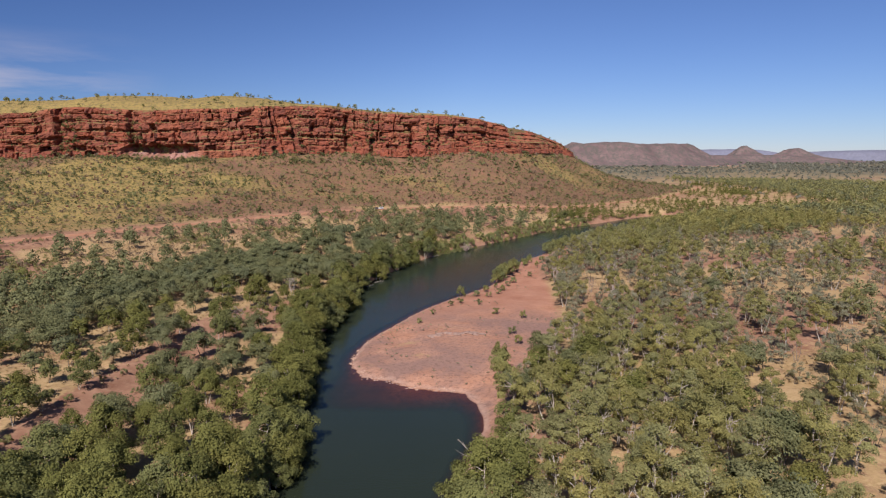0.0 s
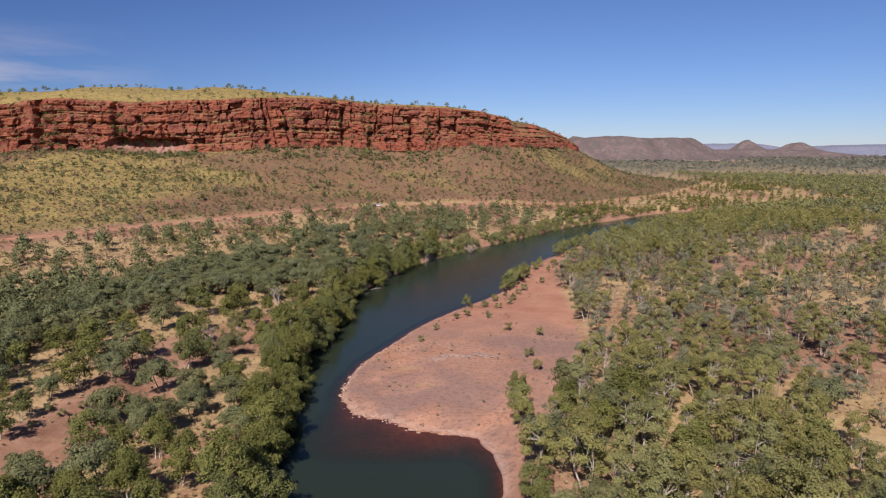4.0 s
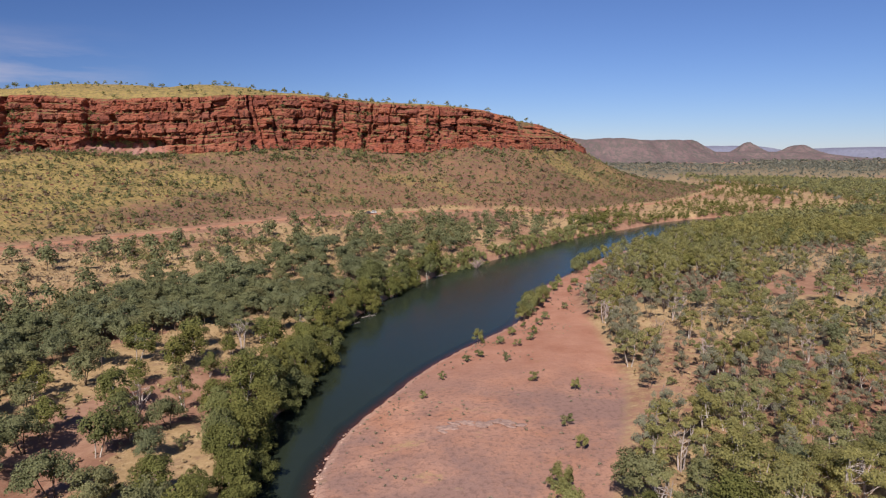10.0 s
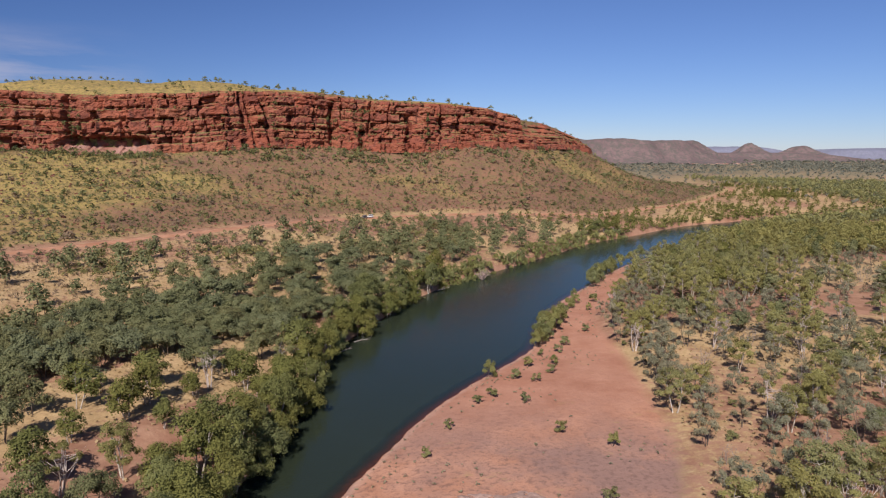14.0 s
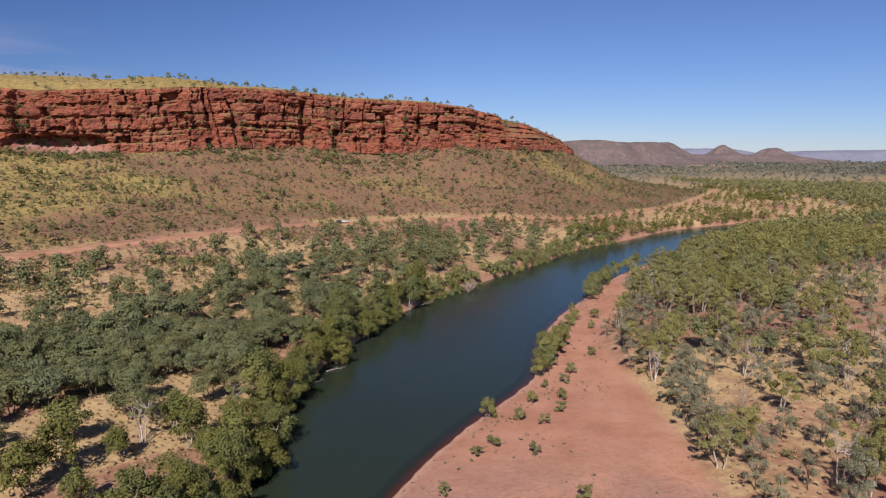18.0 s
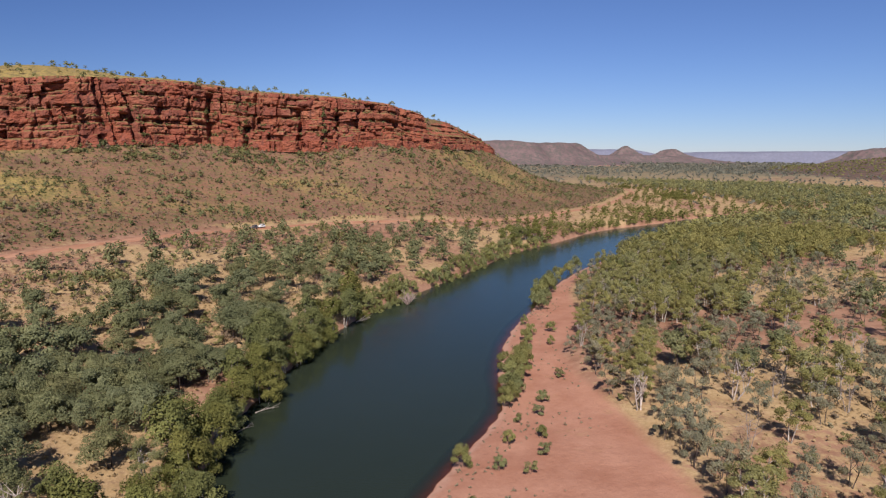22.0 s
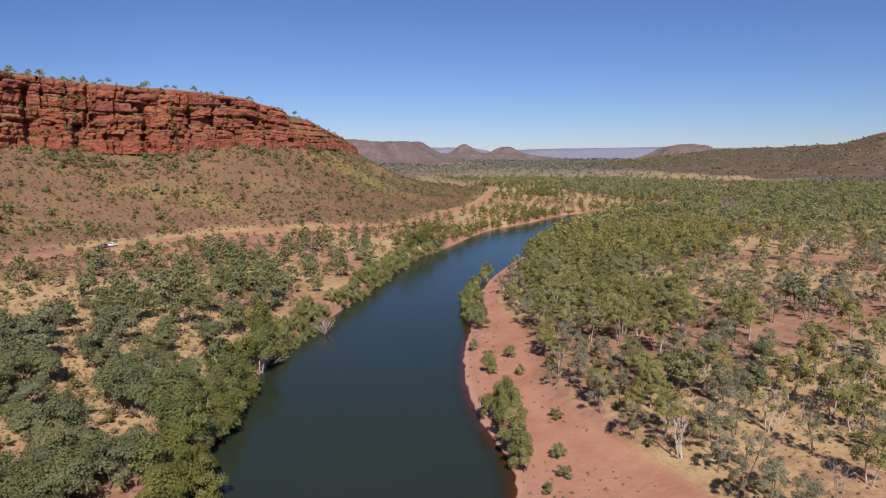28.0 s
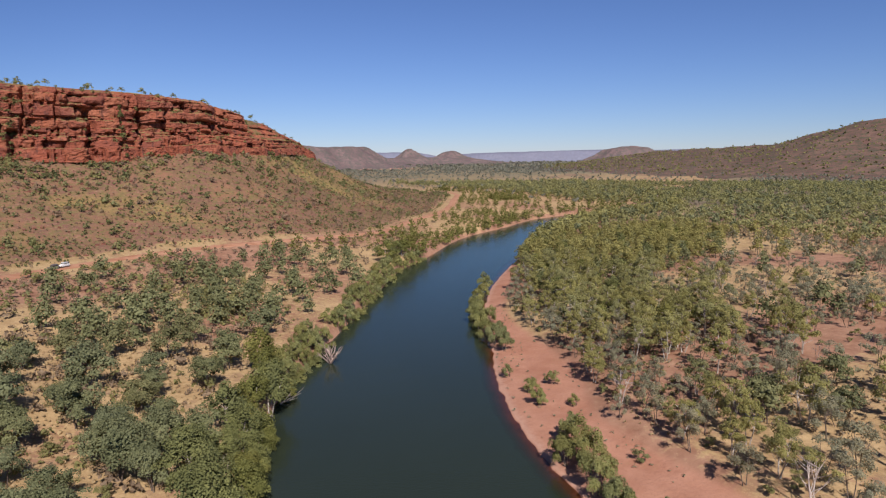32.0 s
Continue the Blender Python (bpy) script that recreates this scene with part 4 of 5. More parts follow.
# ---- where plants stand ----
BELT = [(-178, 216), (-160, 243), (-140, 280), (-108, 307), (-78, 327), (-48, 332), (-30, 322), (-38, 302), (-50, 290), (-72, 275), (-93, 248), (-106, 205), (-122, 172), (-190, 190)]
FRONT = [(-84, 234), (-76, 251), (-62, 265), (-40, 278), (-36, 240), (-42, 200), (-62, 206), (-80, 220)]
CANOPY = [(30, 187), (46, 200), (64, 172), (70, 140), (66, 90), (40, 40), (0, 40), (0, 92), (12, 116), (22, 150), (27, 180)]
FOREST = [(60, 352), (84, 385), (98, 430), (136, 474), (178, 530), (290, 620), (420, 700), (640, 795), (760, 760), (579, 664), (312, 511), (210, 440), (150, 400), (112, 372)]
EDGE = [(44, 272), (58, 282), (80, 340), (112, 380), (84, 388), (60, 345), (50, 318), (47, 290)]


def in_view(x, y):
    """The stretch of the plan that the flight overlooks."""
    wide = 26 + 22 * fbm(x, y, 40, 3, 97)
    left = x > -0.70 * y - wide
    right = (x < 0.69 * y + wide) | (y > 210 + 0.51 * (x + 42))
    return left & right & (y > 78 + 22 * fbm(x, y, 30, 3, 98))


class Spacer:
    """Keeps plants apart by their own reach."""

    def __init__(self, cell=9.0):
        self.cells, self.cell = {}, cell

    def free(self, x, y, r):
        i, j = int(x // self.cell), int(y // self.cell)
        for a in (i - 1, i, i + 1):
            for b in (j - 1, j, j + 1):
                for px, py, pr in self.cells.get((a, b), ()):
                    if (px - x) ** 2 + (py - y) ** 2 < ((r + pr) / 2) ** 2:
                        return False
        self.cells.setdefault((i, j), []).append((x, y, r))
        return True


rng = np.random.RandomState(5)
space = Spacer()
spots = {k: [] for k in KINDS}

# bushes of the bar and the shore, one by one: (plan x, y, size)
BAR_BUSHES = [(10, 275, 1.0), (16, 271, 0.55), (9, 259, 0.5), (5, 255, 0.45), (28, 283, 0.55), (26, 275, 0.5), (21, 281, 0.6), (26, 292, 0.4), (21, 268, 0.45), (16, 254, 0.45), (32, 295, 0.5), (47, 350, 0.8), (30, 229, 0.55), (21, 236, 0.5), (24, 208, 0.5), (25, 197, 0.6), (-7, 227, 0.4), (-2, 240, 0.4), (53, 370, 0.65), (50, 357, 0.75), (47, 349, 0.6), (53, 344, 0.55), (58, 358, 0.7), (45, 317, 0.5), (35, 302, 0.6)]
TALL_BUSHES = [(40, 330, 1.3), (37, 325, 1.55), (34, 319, 1.6), (31, 313, 1.6), (28.5, 307, 1.5), (27, 301, 1.2), (33, 324, 1.3), (30, 308, 1.1), (87, 440, 1.5), (82, 432, 1.5), (77, 424, 1.5), (72, 413, 1.5), (69, 405, 1.5), (67, 397, 1.5), (65, 389, 1.3), (71, 401, 1.3), (80, 420, 1.4), (18, 181, 1.2), (16, 172, 1.5), (17, 165, 1.4), (94, 447, 1.5), (103, 458, 1.5), (112, 468, 1.6)]
bush_at = np.array(BAR_BUSHES + TALL_BUSHES)
for (x, y, s), z in zip(bush_at, height(bush_at[:, 0], bush_at[:, 1])):
    space.free(x, y, 3.0 * s)
    plant("bank_bush" if s > 0.5 else "shrub", x, y, z, (s if s > 0.9 else s * 1.15) if s > 0.5 else s * 2.7, rng.uniform(0, 6.28), "bushes on the sand bar", rng.randint(12))

WHITE_GUMS = [(49, 183), (64, 172), (91, 228), (96, 244), (-58, 255), (-67, 209), (58, 197), (65, 236), (59, 336), (53, 289), (76, 289), (126, 307), (42, 122), (90, 202), (30, 168), (36, 150), (45, 160), (54, 148), (40, 186), (47, 132), (28, 132), (60, 158), (36, 118)]
for x, y in WHITE_GUMS:
    space.free(x, y, 5.0)
    plant("white_gum", x, y, height([x], [y])[0], rng.uniform(0.75, 1.05), rng.uniform(0, 6.28), "white-limbed gums", rng.randint(12))

for x, y, s in [(4, 100, 1.0), (8, 107, 1.1), (10, 114, 0.9), (6, 93, 1.1), (13, 122, 0.8), (13, 104, 1.2), (14, 131, 0.75), (11, 96, 1.0)]:
    space.free(x, y, 5.0)
    plant("river_gum", x, y, height([x], [y])[0], s, rng.uniform(0, 6.28), "gums along the river", rng.randint(12))

N = 60000
tx = np.concatenate([rng.uniform(-330, 330, N), rng.uniform(-120, 140, N)])
ty = np.concatenate([rng.uniform(84, 560, N), rng.uniform(84, 440, N)])
ok = in_view(tx, ty)
tx, ty = tx[ok], ty[ok]
tz, _, _, _, info = plan(tx, ty)
gaps = fbm(0.6 * tx + 0.8 * ty, 0.6 * ty - 0.8 * tx, 17, 3, 111)
bend_x, bend_y = 9 * fbm(tx, ty, 34, 3, 101), 9 * fbm(tx, ty, 34, 3, 105)
in_belt, in_strip, in_canopy, in_forest, in_edge, in_front = (inside(tx + k * bend_x, ty + k * bend_y, ring) for ring, k in ((BELT, 0.6), (GRASS_STRIP, 0.0), (CANOPY, 0.7), (FOREST, 2.2), (EDGE, 0.5), (FRONT, 0.5)))
clump = fbm(0.83 * tx + 0.56 * ty, 0.83 * ty - 0.56 * tx, 27, 4, 90, 0.6)
streak = fbm(tx * 0.87 - ty * 0.5, (tx * 0.5 + ty * 0.87) * 0.4, 15, 2, 91)
for i in range(len(tx)):
    x, y, dl, dr, bar, gl, rd = tx[i], ty[i], info["dl"][i], info["dr"][i], info["bar"][i], abs(info["gully"][i]), info["road"][i]
    u = rng.rand()
    kind, grow = None, 1.0
    if dl > -1.6 and rd < -7 and dr < 0 or dl > 0:
        if gl < 4.5 + 2 * clump[i] or in_strip[i] and u > 0.04 or rd > -7:
            continue
        gap = abs(y - 309) < 7 and 1 < dl < 14 or abs(y - 432) < 6 and dl < 9
        if gap or gaps[i] < -0.6 and 2.5 < dl < 13 and 135 < y < 330 and not in_belt[i]:
            continue
        if y > 395 and dl < 5:
            kind, r = "bank_bush", 2.2
        elif dl < 10 - 3.5 * sstep(150, 190, y) + 22 * sstep(155, 115, y) + 5 * clump[i]:
            grow = 1.22
            kind, r = ("river_gum", 6.0 - 1.6 * clump[i] if dl > 4 else 3.8) if y < 335 or u < 0.85 else ("shrub", 2.4)
        elif in_front[i]:
            kind, r = ("river_gum" if u < 0.45 else "coolibah" if u < 0.7 else "bloodwood" if u < 0.82 else "shrub"), max(5.0, 6.4 - 2.5 * clump[i])
        elif in_belt[i]:
            kind, r = "coolibah", 4.5
        elif y < 250:
            kind, r = ("coolibah", max(5.0, 6.6 - 2.5 * clump[i])) if u < 0.55 else ("river_gum", 7.0) if u < 0.85 else ("shrub", 3.4)
        elif clump[i] < 0.45 + 0.2 * (dl > 35) and u > 0.07:
            continue
        elif dl < 60:
            kind, r, grow = ("coolibah", max(5.6, 8.6 - 3.5 * clump[i]), 1.15) if u < 0.72 else ("shrub", 5, 1.2)
        else:
            kind, r, grow = ("coolibah", max(6.5, 12 - 5 * clump[i]), 1.1) if u < 0.4 and rd < -20 else ("shrub", 5.2, 1.2)
    elif dr > 1 and bar < -1.5:
        if in_canopy[i]:
            kind, r, grow = ("bloodwood", 6.2, 1.18) if u < 0.78 else ("coolibah", 5.2, 1.2) if u < 0.9 else ("river_gum", 5.4, 1.2)
        elif in_edge[i] or bar > -10 and y > 225:
            kind, r = ("bloodwood", 5.5) if u < 0.25 else ("box_tree", 4.6) if u < 0.75 else ("shrub", 3)
        elif in_forest[i] or dr < 30 and y > 430:
            kind, r = ("bloodwood", 4.6) if u < 0.62 else ("coolibah", 5.0) if u < 0.88 else ("river_gum", 5.0)
        else:
            open_ = sstep(215, 290, y)
            if streak[i] < -0.3 + 0.48 * open_ and rng.rand() < 0.86 + 0.08 * open_:
                continue
            grow = 1.0 + 0.15 * open_
            r = 6.2 + 1.3 * open_ - 2.4 * clump[i] - 1.5 * streak[i]
            kind = "box_tree" if u < 0.40 else "bloodwood" if u < 0.62 else "coolibah" if u < 0.72 else "bare_tree" if u < 0.86 - 0.06 * open_ else "shrub"
    if kind and space.free(x, y, r):
        spots[kind].append((x, y, tz[i], grow))

GROUPS = {"river_gum": "gums along the river", "coolibah": "coolibahs on the flats", "bloodwood": "bloodwoods of the river wood", "box_tree": "box trees on the sandy plain", "bare_tree": "bare trees", "bank_bush": "bushes along the far bank", "shrub": "shrubs"}
MID = {"river_gum": ((9.5, 3.5, 14, 18, 0.54, 0.12), M_GUM), "coolibah": ((7.5, 3.3, 13, 16, 0.54, 0.2), M_GREY), "bloodwood": ((10.5, 3.4, 14, 17, 0.55, 0.15), M_OLIVE), "box_tree": ((7.6, 2.8, 11, 14, 0.38, 0.1), M_DULL), "shrub": ((2.0, 1.2, 5, 9, 0.36, 0.2), M_SHRUB)}
for kind, rows in spots.items():
    rows.sort(key=lambda p: math.hypot(p[0] * 0.8, 0.8 * max(0, p[1] - 340)) + 0.12 * p[1])
    for i, (x, y, z, grow) in enumerate(rows[:300]):
        plant(kind, x, y, z, rng.uniform(0.72, 1.22) * grow * (0.85 if kind == "river_gum" else 1), rng.uniform(0, 6.28), GROUPS[kind], rng.randint(12), near=i < (30 if kind == "bank_bush" else 120))
    rest = np.array(rows[300:])
    if len(rest):
        (tall, wide, lobes, per, leaf, base), mat = MID[kind]
        protos = [low_tree(500 + k, tall, wide, lobes, per, leaf, base) for k in range(5)]
        scatter_stuff(kind + "_stand", rest[:, 0], rest[:, 1], rest[:, 2], rng.uniform(0.72, 1.22, len(rest)) * rest[:, 3], protos, mat, M_DARKBARK, "stand of many more " + KINDS[kind][0].split(" on ")[0].split(" in ")[0] + "s", "trees")
print({k: len(v) for k, v in spots.items()})


# ---- woods and scrub farther off ----
def sow(count, xr, yr, reach, keep, seed, cell):
    """Plan points in a stretch, kept apart by reach(x, y, info) and chosen by keep(x, y, info)."""
    rs = np.random.RandomState(seed)
    x, y = rs.uniform(*xr, count), rs.uniform(*yr, count)
    ok_ = in_view(x, y)
    x, y = x[ok_], y[ok_]
    z, _, _, _, inf = plan(x, y)
    ok_ = keep(x, y, inf) & ~inf["water"]
    x, y, z = x[ok_], y[ok_], z[ok_]
    r = reach(x, y, {k: v[ok_] for k, v in inf.items()})
    sp = Spacer(cell)
    sel = np.array([sp.free(a, b, c) for a, b, c in zip(x, y, r)], bool)
    return x[sel], y[sel], z[sel]


def bed_gap(x, y):
    """Off the dry river bed and the pale outcrops."""
    return (np.hypot((x - 1090) / 210, (y - 2600) / 190) > 1) & (np.hypot((x - 715) / 75, (y - 885 - 0.35 * (x - 715)) / 22) > 1)


def off_near(x, y):
    return (y > 560) | (x > 330)


x, y, z = sow(70000, (100, 1200), (300, 1500), lambda x, y, q: 6.6 - 1.5 * fbm(x, y, 50, 2, 61), lambda x, y, q: ((q["dr"] > 1) | (x > 440)) & off_near(x, y) & bed_gap(x, y) & (np.hypot(x, y - 200) < 1150) & (fbm(x, y, 90, 3, 62) > -0.75 + 0.55 * ((x > 300) & (y < 120 + 0.7 * x))), 71, 10)
half = np.random.RandomState(1).rand(len(x)) < 0.7
protos = [low_tree(600 + k, 10, 3.7, 7, 8, 0.98, 0.32) for k in range(6)]
for name, sel, mat in (("olive_woodland", half, M_OLIVE), ("grey_woodland", ~half, M_GREY)):
    scatter_stuff(name, x[sel], y[sel], z[sel], np.random.RandomState(2).uniform(0.7, 1.25, int(sel.sum())), protos, mat, M_DARKBARK, "dense dark olive woodland beyond the river", "woodland")
protos_bank = [low_tree(610 + k, 9, 3.6, 8, 8, 0.95, 0.02) for k in range(6)]
x, y, z = sow(60000, (120, 480), (440, 760), lambda x, y, q: 3.6 + 0 * x, lambda x, y, q: (q["dr"] > 0.3) & (q["dr"] < 16) & off_near(x, y), 70, 6)
scatter_stuff("far_bank_woodland", x, y, z, np.random.RandomState(16).uniform(0.85, 1.3, len(x)), protos_bank, M_OLIVE, M_DARKBARK, "close olive trees along the far river bank", "woodland")
x, y, z = sow(40000, (40, 700), (450, 1000), lambda x, y, q: np.where(q["dl"] < 5, 2.4, 11 - 7 * fbm(x, y, 40, 3, 64)), lambda x, y, q: (q["dl"] > 0) & (q["road"] < -7) & off_near(x, y), 72, 15)
scatter_stuff("bank_woodland", x, y, z, np.random.RandomState(3).uniform(0.5, 0.95, len(x)), protos_bank, M_GUM, M_DARKBARK, "green trees along the far river bank", "woodland")
x, y, z = sow(26000, (-200, 2400), (600, 2600), lambda x, y, q: np.where((q["dl"] > 0) & (y < 1700), 30, 14) + 7 * fbm(x, y, 110, 3, 65), lambda x, y, q: ((q["dl"] > 0) & (q["cl"] > 210) & (np.abs(q["road"]) > 8) & (y > 620) | (q["dr"] > 1)) & bed_gap(x, y) & ((np.hypot(x, y - 200) > 1120) | (q["dl"] > 0) & (y > 760)), 73, 32)
protos_far = [low_tree(700 + k, 8, 5.5, 2, 5, 3.1, 0.3) for k in range(5)]
scatter_stuff("plain_woodland", x, y, z, np.random.RandomState(4).uniform(0.5, 1.0, len(x)), protos_far, M_FAR_HAZE, M_DARKBARK, "scattered trees across the far plain, haze in their grey-green", "woodland")
x, y, z = sow(16000, (-200, 4200), (1700, 4500), lambda x, y, q: 34 + 16 * fbm(x, y, 200, 3, 66), lambda x, y, q: (np.hypot(x, y - 200) > 2300) & (np.hypot(x, y - 200) < 4500) & (q["cl"] > 12) & bed_gap(x, y), 74, 52)
protos_far = [low_tree(720 + k, 11, 13, 4, 3, 7.5, 0.2) for k in range(4)]
scatter_stuff("distant_woodland", x, y, z, np.random.RandomState(6).uniform(0.5, 0.9, len(x)), protos_far, M_FAR_HAZE, M_DARKBARK, "woodland on the distant plain, its leaf colour paled for haze", "woodland")
# scrub on the talus below the cliff and on the plateau
talus = lambda x, y, q: (q["road"] > 8) & (q["cl"] > 2) & (q["cl"] < 330)  # noqa: E731
x, y, z = sow(48000, (-480, 400), (330, 1250), lambda x, y, q: (1.4 + 2.6 * sstep(8, 45, q["cl"]) - 2.7 * fbm(x, y, 30, 3, 67)) * (0.6 + 0.9 * TABLE[(x * 7).astype(int) & 255, (y * 7).astype(int) & 255]), talus, 75, 12)
protos_s = [low_tree(740 + k, 1.9, 1.3, 5, 8, 0.42, 0.05) for k in range(8)]
big = np.random.RandomState(8).gamma(3, 0.33, len(x)).clip(0.35, 2.3)
pick = np.random.RandomState(18).rand(len(x)) + 0.18 * fbm(x, y, 40, 2, 66)
for name, sel, mat, says in (("talus_scrub", pick < 0.42, M_SHRUB, "olive scrub"), ("talus_bushes", (pick >= 0.42) & (pick < 0.7), M_TALUS, "dark green bushes"), ("talus_twigs", pick >= 0.7, M_DRY, "leafless brown bushes")):
    scatter_stuff(name, x[sel], y[sel], z[sel], big[sel], protos_s, mat, M_DARKBARK, says + " on the red talus slope", "scrub")
x, y, z = sow(45000, (-460, 130), (560, 800), lambda x, y, q: 2.3 - 1.2 * fbm(x, y, 20, 3, 63), lambda x, y, q: (q["cl"] > -1) & (q["cl"] < 26 + 14 * fbm(x, y, 40, 3, 59)) & (fbm(x, y, 28, 3, 58) > -0.35 + 0.5 * sstep(-20, 60, x)), 85, 8)
pick = np.random.RandomState(24).rand(len(x)) < 0.55
for name, sel, mat, says in (("foot_scrub", pick, M_SHRUB, "olive bushes"), ("foot_bushes", ~pick, M_TALUS, "dark green bushes")):
    scatter_stuff(name, x[sel], y[sel], z[sel], np.random.RandomState(25).gamma(5, 0.22, int(sel.sum())).clip(0.5, 2.4), protos_s, mat, M_DARKBARK, says + " crowding the cliff's foot", "scrub")
x, y, z = sow(85000, (-460, 330), (330, 1000), lambda x, y, q: 1.9 - 1.5 * fbm(x, y, 24, 3, 69), talus, 76, 5)
protos_t = [low_tree(800 + k, 0.9, 0.9, 1, 6, 0.5, 0.1) for k in range(6)]
pick = np.random.RandomState(19).rand(len(x))
for name, sel, mat in (("talus_tussocks", pick < 0.25, M_DRY), ("talus_grass", (pick > 0.25) & (pick < 0.55), M_SPINIFEX), ("talus_herbs", pick > 0.55, M_TALUS)):
    scatter_stuff(name, x[sel], y[sel], z[sel], np.random.RandomState(20).uniform(0.5, 1.5, int(sel.sum())), protos_t, mat, M_DARKBARK, {M_DRY: "dry brown tussocks", M_SPINIFEX: "yellow-green grass tussocks", M_TALUS: "low dark herbs"}[mat] + " on the red talus slope", "grass")
x, y, z = sow(9000, (-600, 240), (500, 1000), lambda x, y, q: np.where(q["cl"] > -45, 12, 18) - 11 * fbm(x, y, 30, 2, 68), lambda x, y, q: (q["cl"] < -9) & (q["cl"] > -260), 76, 20)
protos_p = [low_tree(760 + k, 4.3, 2.2, 8, 9, 0.5, 0.35) for k in range(6)]
scatter_stuff("plateau_trees", x, y, z, np.random.RandomState(9).gamma(4, 0.19, len(x)).clip(0.3, 1.5), protos_p, M_SHRUB, M_DARKBARK, "sparse small trees along the plateau rim", "trees")
x, y, z = sow(40000, (-330, 200), (200, 620), lambda x, y, q: 3.4 - 1.6 * fbm(x, y, 35, 3, 81), lambda x, y, q: (q["dl"] > 12) & (q["road"] < -6) & (fbm(x, y, 55, 3, 82) > -0.35 + 0.5 * (q["road"] < -70)), 77, 6)
protos_d = [low_tree(780 + k, 1.2, 1.0, 3, 8, 0.34, 0.1) for k in range(6)]
scatter_stuff("dry_scrub", x, y, z, np.random.RandomState(10).gamma(3, 0.36, len(x)).clip(0.4, 2.4), protos_d, M_DRY, M_DARKBARK, "low brown dry scrub between the road and river", "scrub")
x, y, z = sow(40000, (-330, 160), (230, 620), lambda x, y, q: 4.6 - 3.2 * fbm(x, y, 32, 3, 87), lambda x, y, q: (q["dl"] > 14) & (q["road"] < -5) & (fbm(x, y, 50, 3, 88) > -0.15), 84, 8)
protos_f = [low_tree(810 + k, 2.1, 1.6, 5, 8, 0.4, 0.05) for k in range(6)]
scatter_stuff("flat_scrub", x, y, z, np.random.RandomState(21).gamma(4, 0.25, len(x)).clip(0.4, 1.9), protos_f, M_SHRUB, M_DARKBARK, "soft olive scrub on the river flats", "scrub")
x, y, z = sow(60000, (-170, 110), (130, 440), lambda x, y, q: 1.7 - 0.9 * fbm(x, y, 30, 3, 83), lambda x, y, q: (q["dl"] > 5) & (q["road"] < -8) & (np.abs(q["gully"]) > 5) | (q["bar"] < -2) & (q["dr"] > 4) & (fbm(x, y, 40, 3, 84) > -0.1), 78, 4)
protos_g = [low_tree(790 + k, 0.8, 0.7, 1, 5, 0.45, 0.2) for k in range(6)]
scatter_stuff("dry_grass", x, y, z, np.random.RandomState(12).uniform(0.5, 1.2, len(x)), protos_g, M_STRAW, M_STRAW, "tussocks of dry straw-coloured grass", "grass")
x, y, z = sow(30000, (30, 420), (120, 560), lambda x, y, q: 3.6 - 1.8 * fbm(x, y, 30, 3, 85), lambda x, y, q: (q["bar"] < -2) & (q["dr"] > 3) & (fbm(x, y, 45, 3, 86) > 0.1), 79, 6)
half = np.random.RandomState(14).rand(len(x)) < 0.5
for name, sel, mat in (("understorey", half, M_DULL), ("dry_understorey", ~half, M_DRY)):
    scatter_stuff(name, x[sel], y[sel], z[sel], np.random.RandomState(13).uniform(0.5, 1.7, int(sel.sum())), protos_d, mat, M_DARKBARK, "low grey-green bushes under the open trees", "scrub")
# bushes on the cliff's ledges
ls = np.random.RandomState(15)
pick = ls.randint(0, len(c_s), 900)
row = ls.choice([int(f * ROWS_UP) for f in (0.30, 0.42, 0.58, 0.74, 0.97)], 900) + ls.randint(-1, 2, 900)
lx, ly, lz = cx[pick, row], cy[pick, row], cz[pick, row]
step_out = (O[pick, row] - O[pick, np.minimum(row + 3, ROWS_UP - 1)]) > 0.5
gully_at = ls.choice([-345, -341, -334, -286, -283, -143, -93, -70, 3], 260) + ls.normal(size=260) * 3.5
gi = np.clip(np.searchsorted(cl_line[:640, 0], gully_at), 0, len(c_s) - 1)
gr = (ls.rand(260) ** 1.4 * 0.8 * ROWS_UP).astype(int)
scatter_stuff("gully_bushes", cx[gi, gr], cy[gi, gr], cz[gi, gr] - 0.3, ls.uniform(0.6, 1.9, 260), protos_s, M_TALUS, M_DARKBARK, "dark green bushes growing in the cliff's gullies", "scrub")
scatter_stuff("ledge_bushes", lx[step_out], ly[step_out], lz[step_out], ls.uniform(0.5, 1.3, int(step_out.sum())), protos_s, M_SHRUB, M_DARKBARK, "small bushes growing on the cliff ledges", "scrub")
x, y, z = sow(12000, (-30, 100), (165, 430), lambda x, y, q: 2.4 - 1.6 * fbm(x, y, 12, 2, 94), lambda x, y, q: (q["dr"] > 1.0) & (q["bar"] > 1) & (fbm(x, y, 14, 3, 95) > 0.2 - 0.6 * (q["dr"] < 9)), 80, 6)
scatter_stuff("bar_tufts", x, y, z, np.random.RandomState(17).uniform(0.2, 0.6, len(x)) ** 1.2, protos_d, M_DULL, M_DARKBARK, "low olive tufts dotted over the sand bar", "scrub")
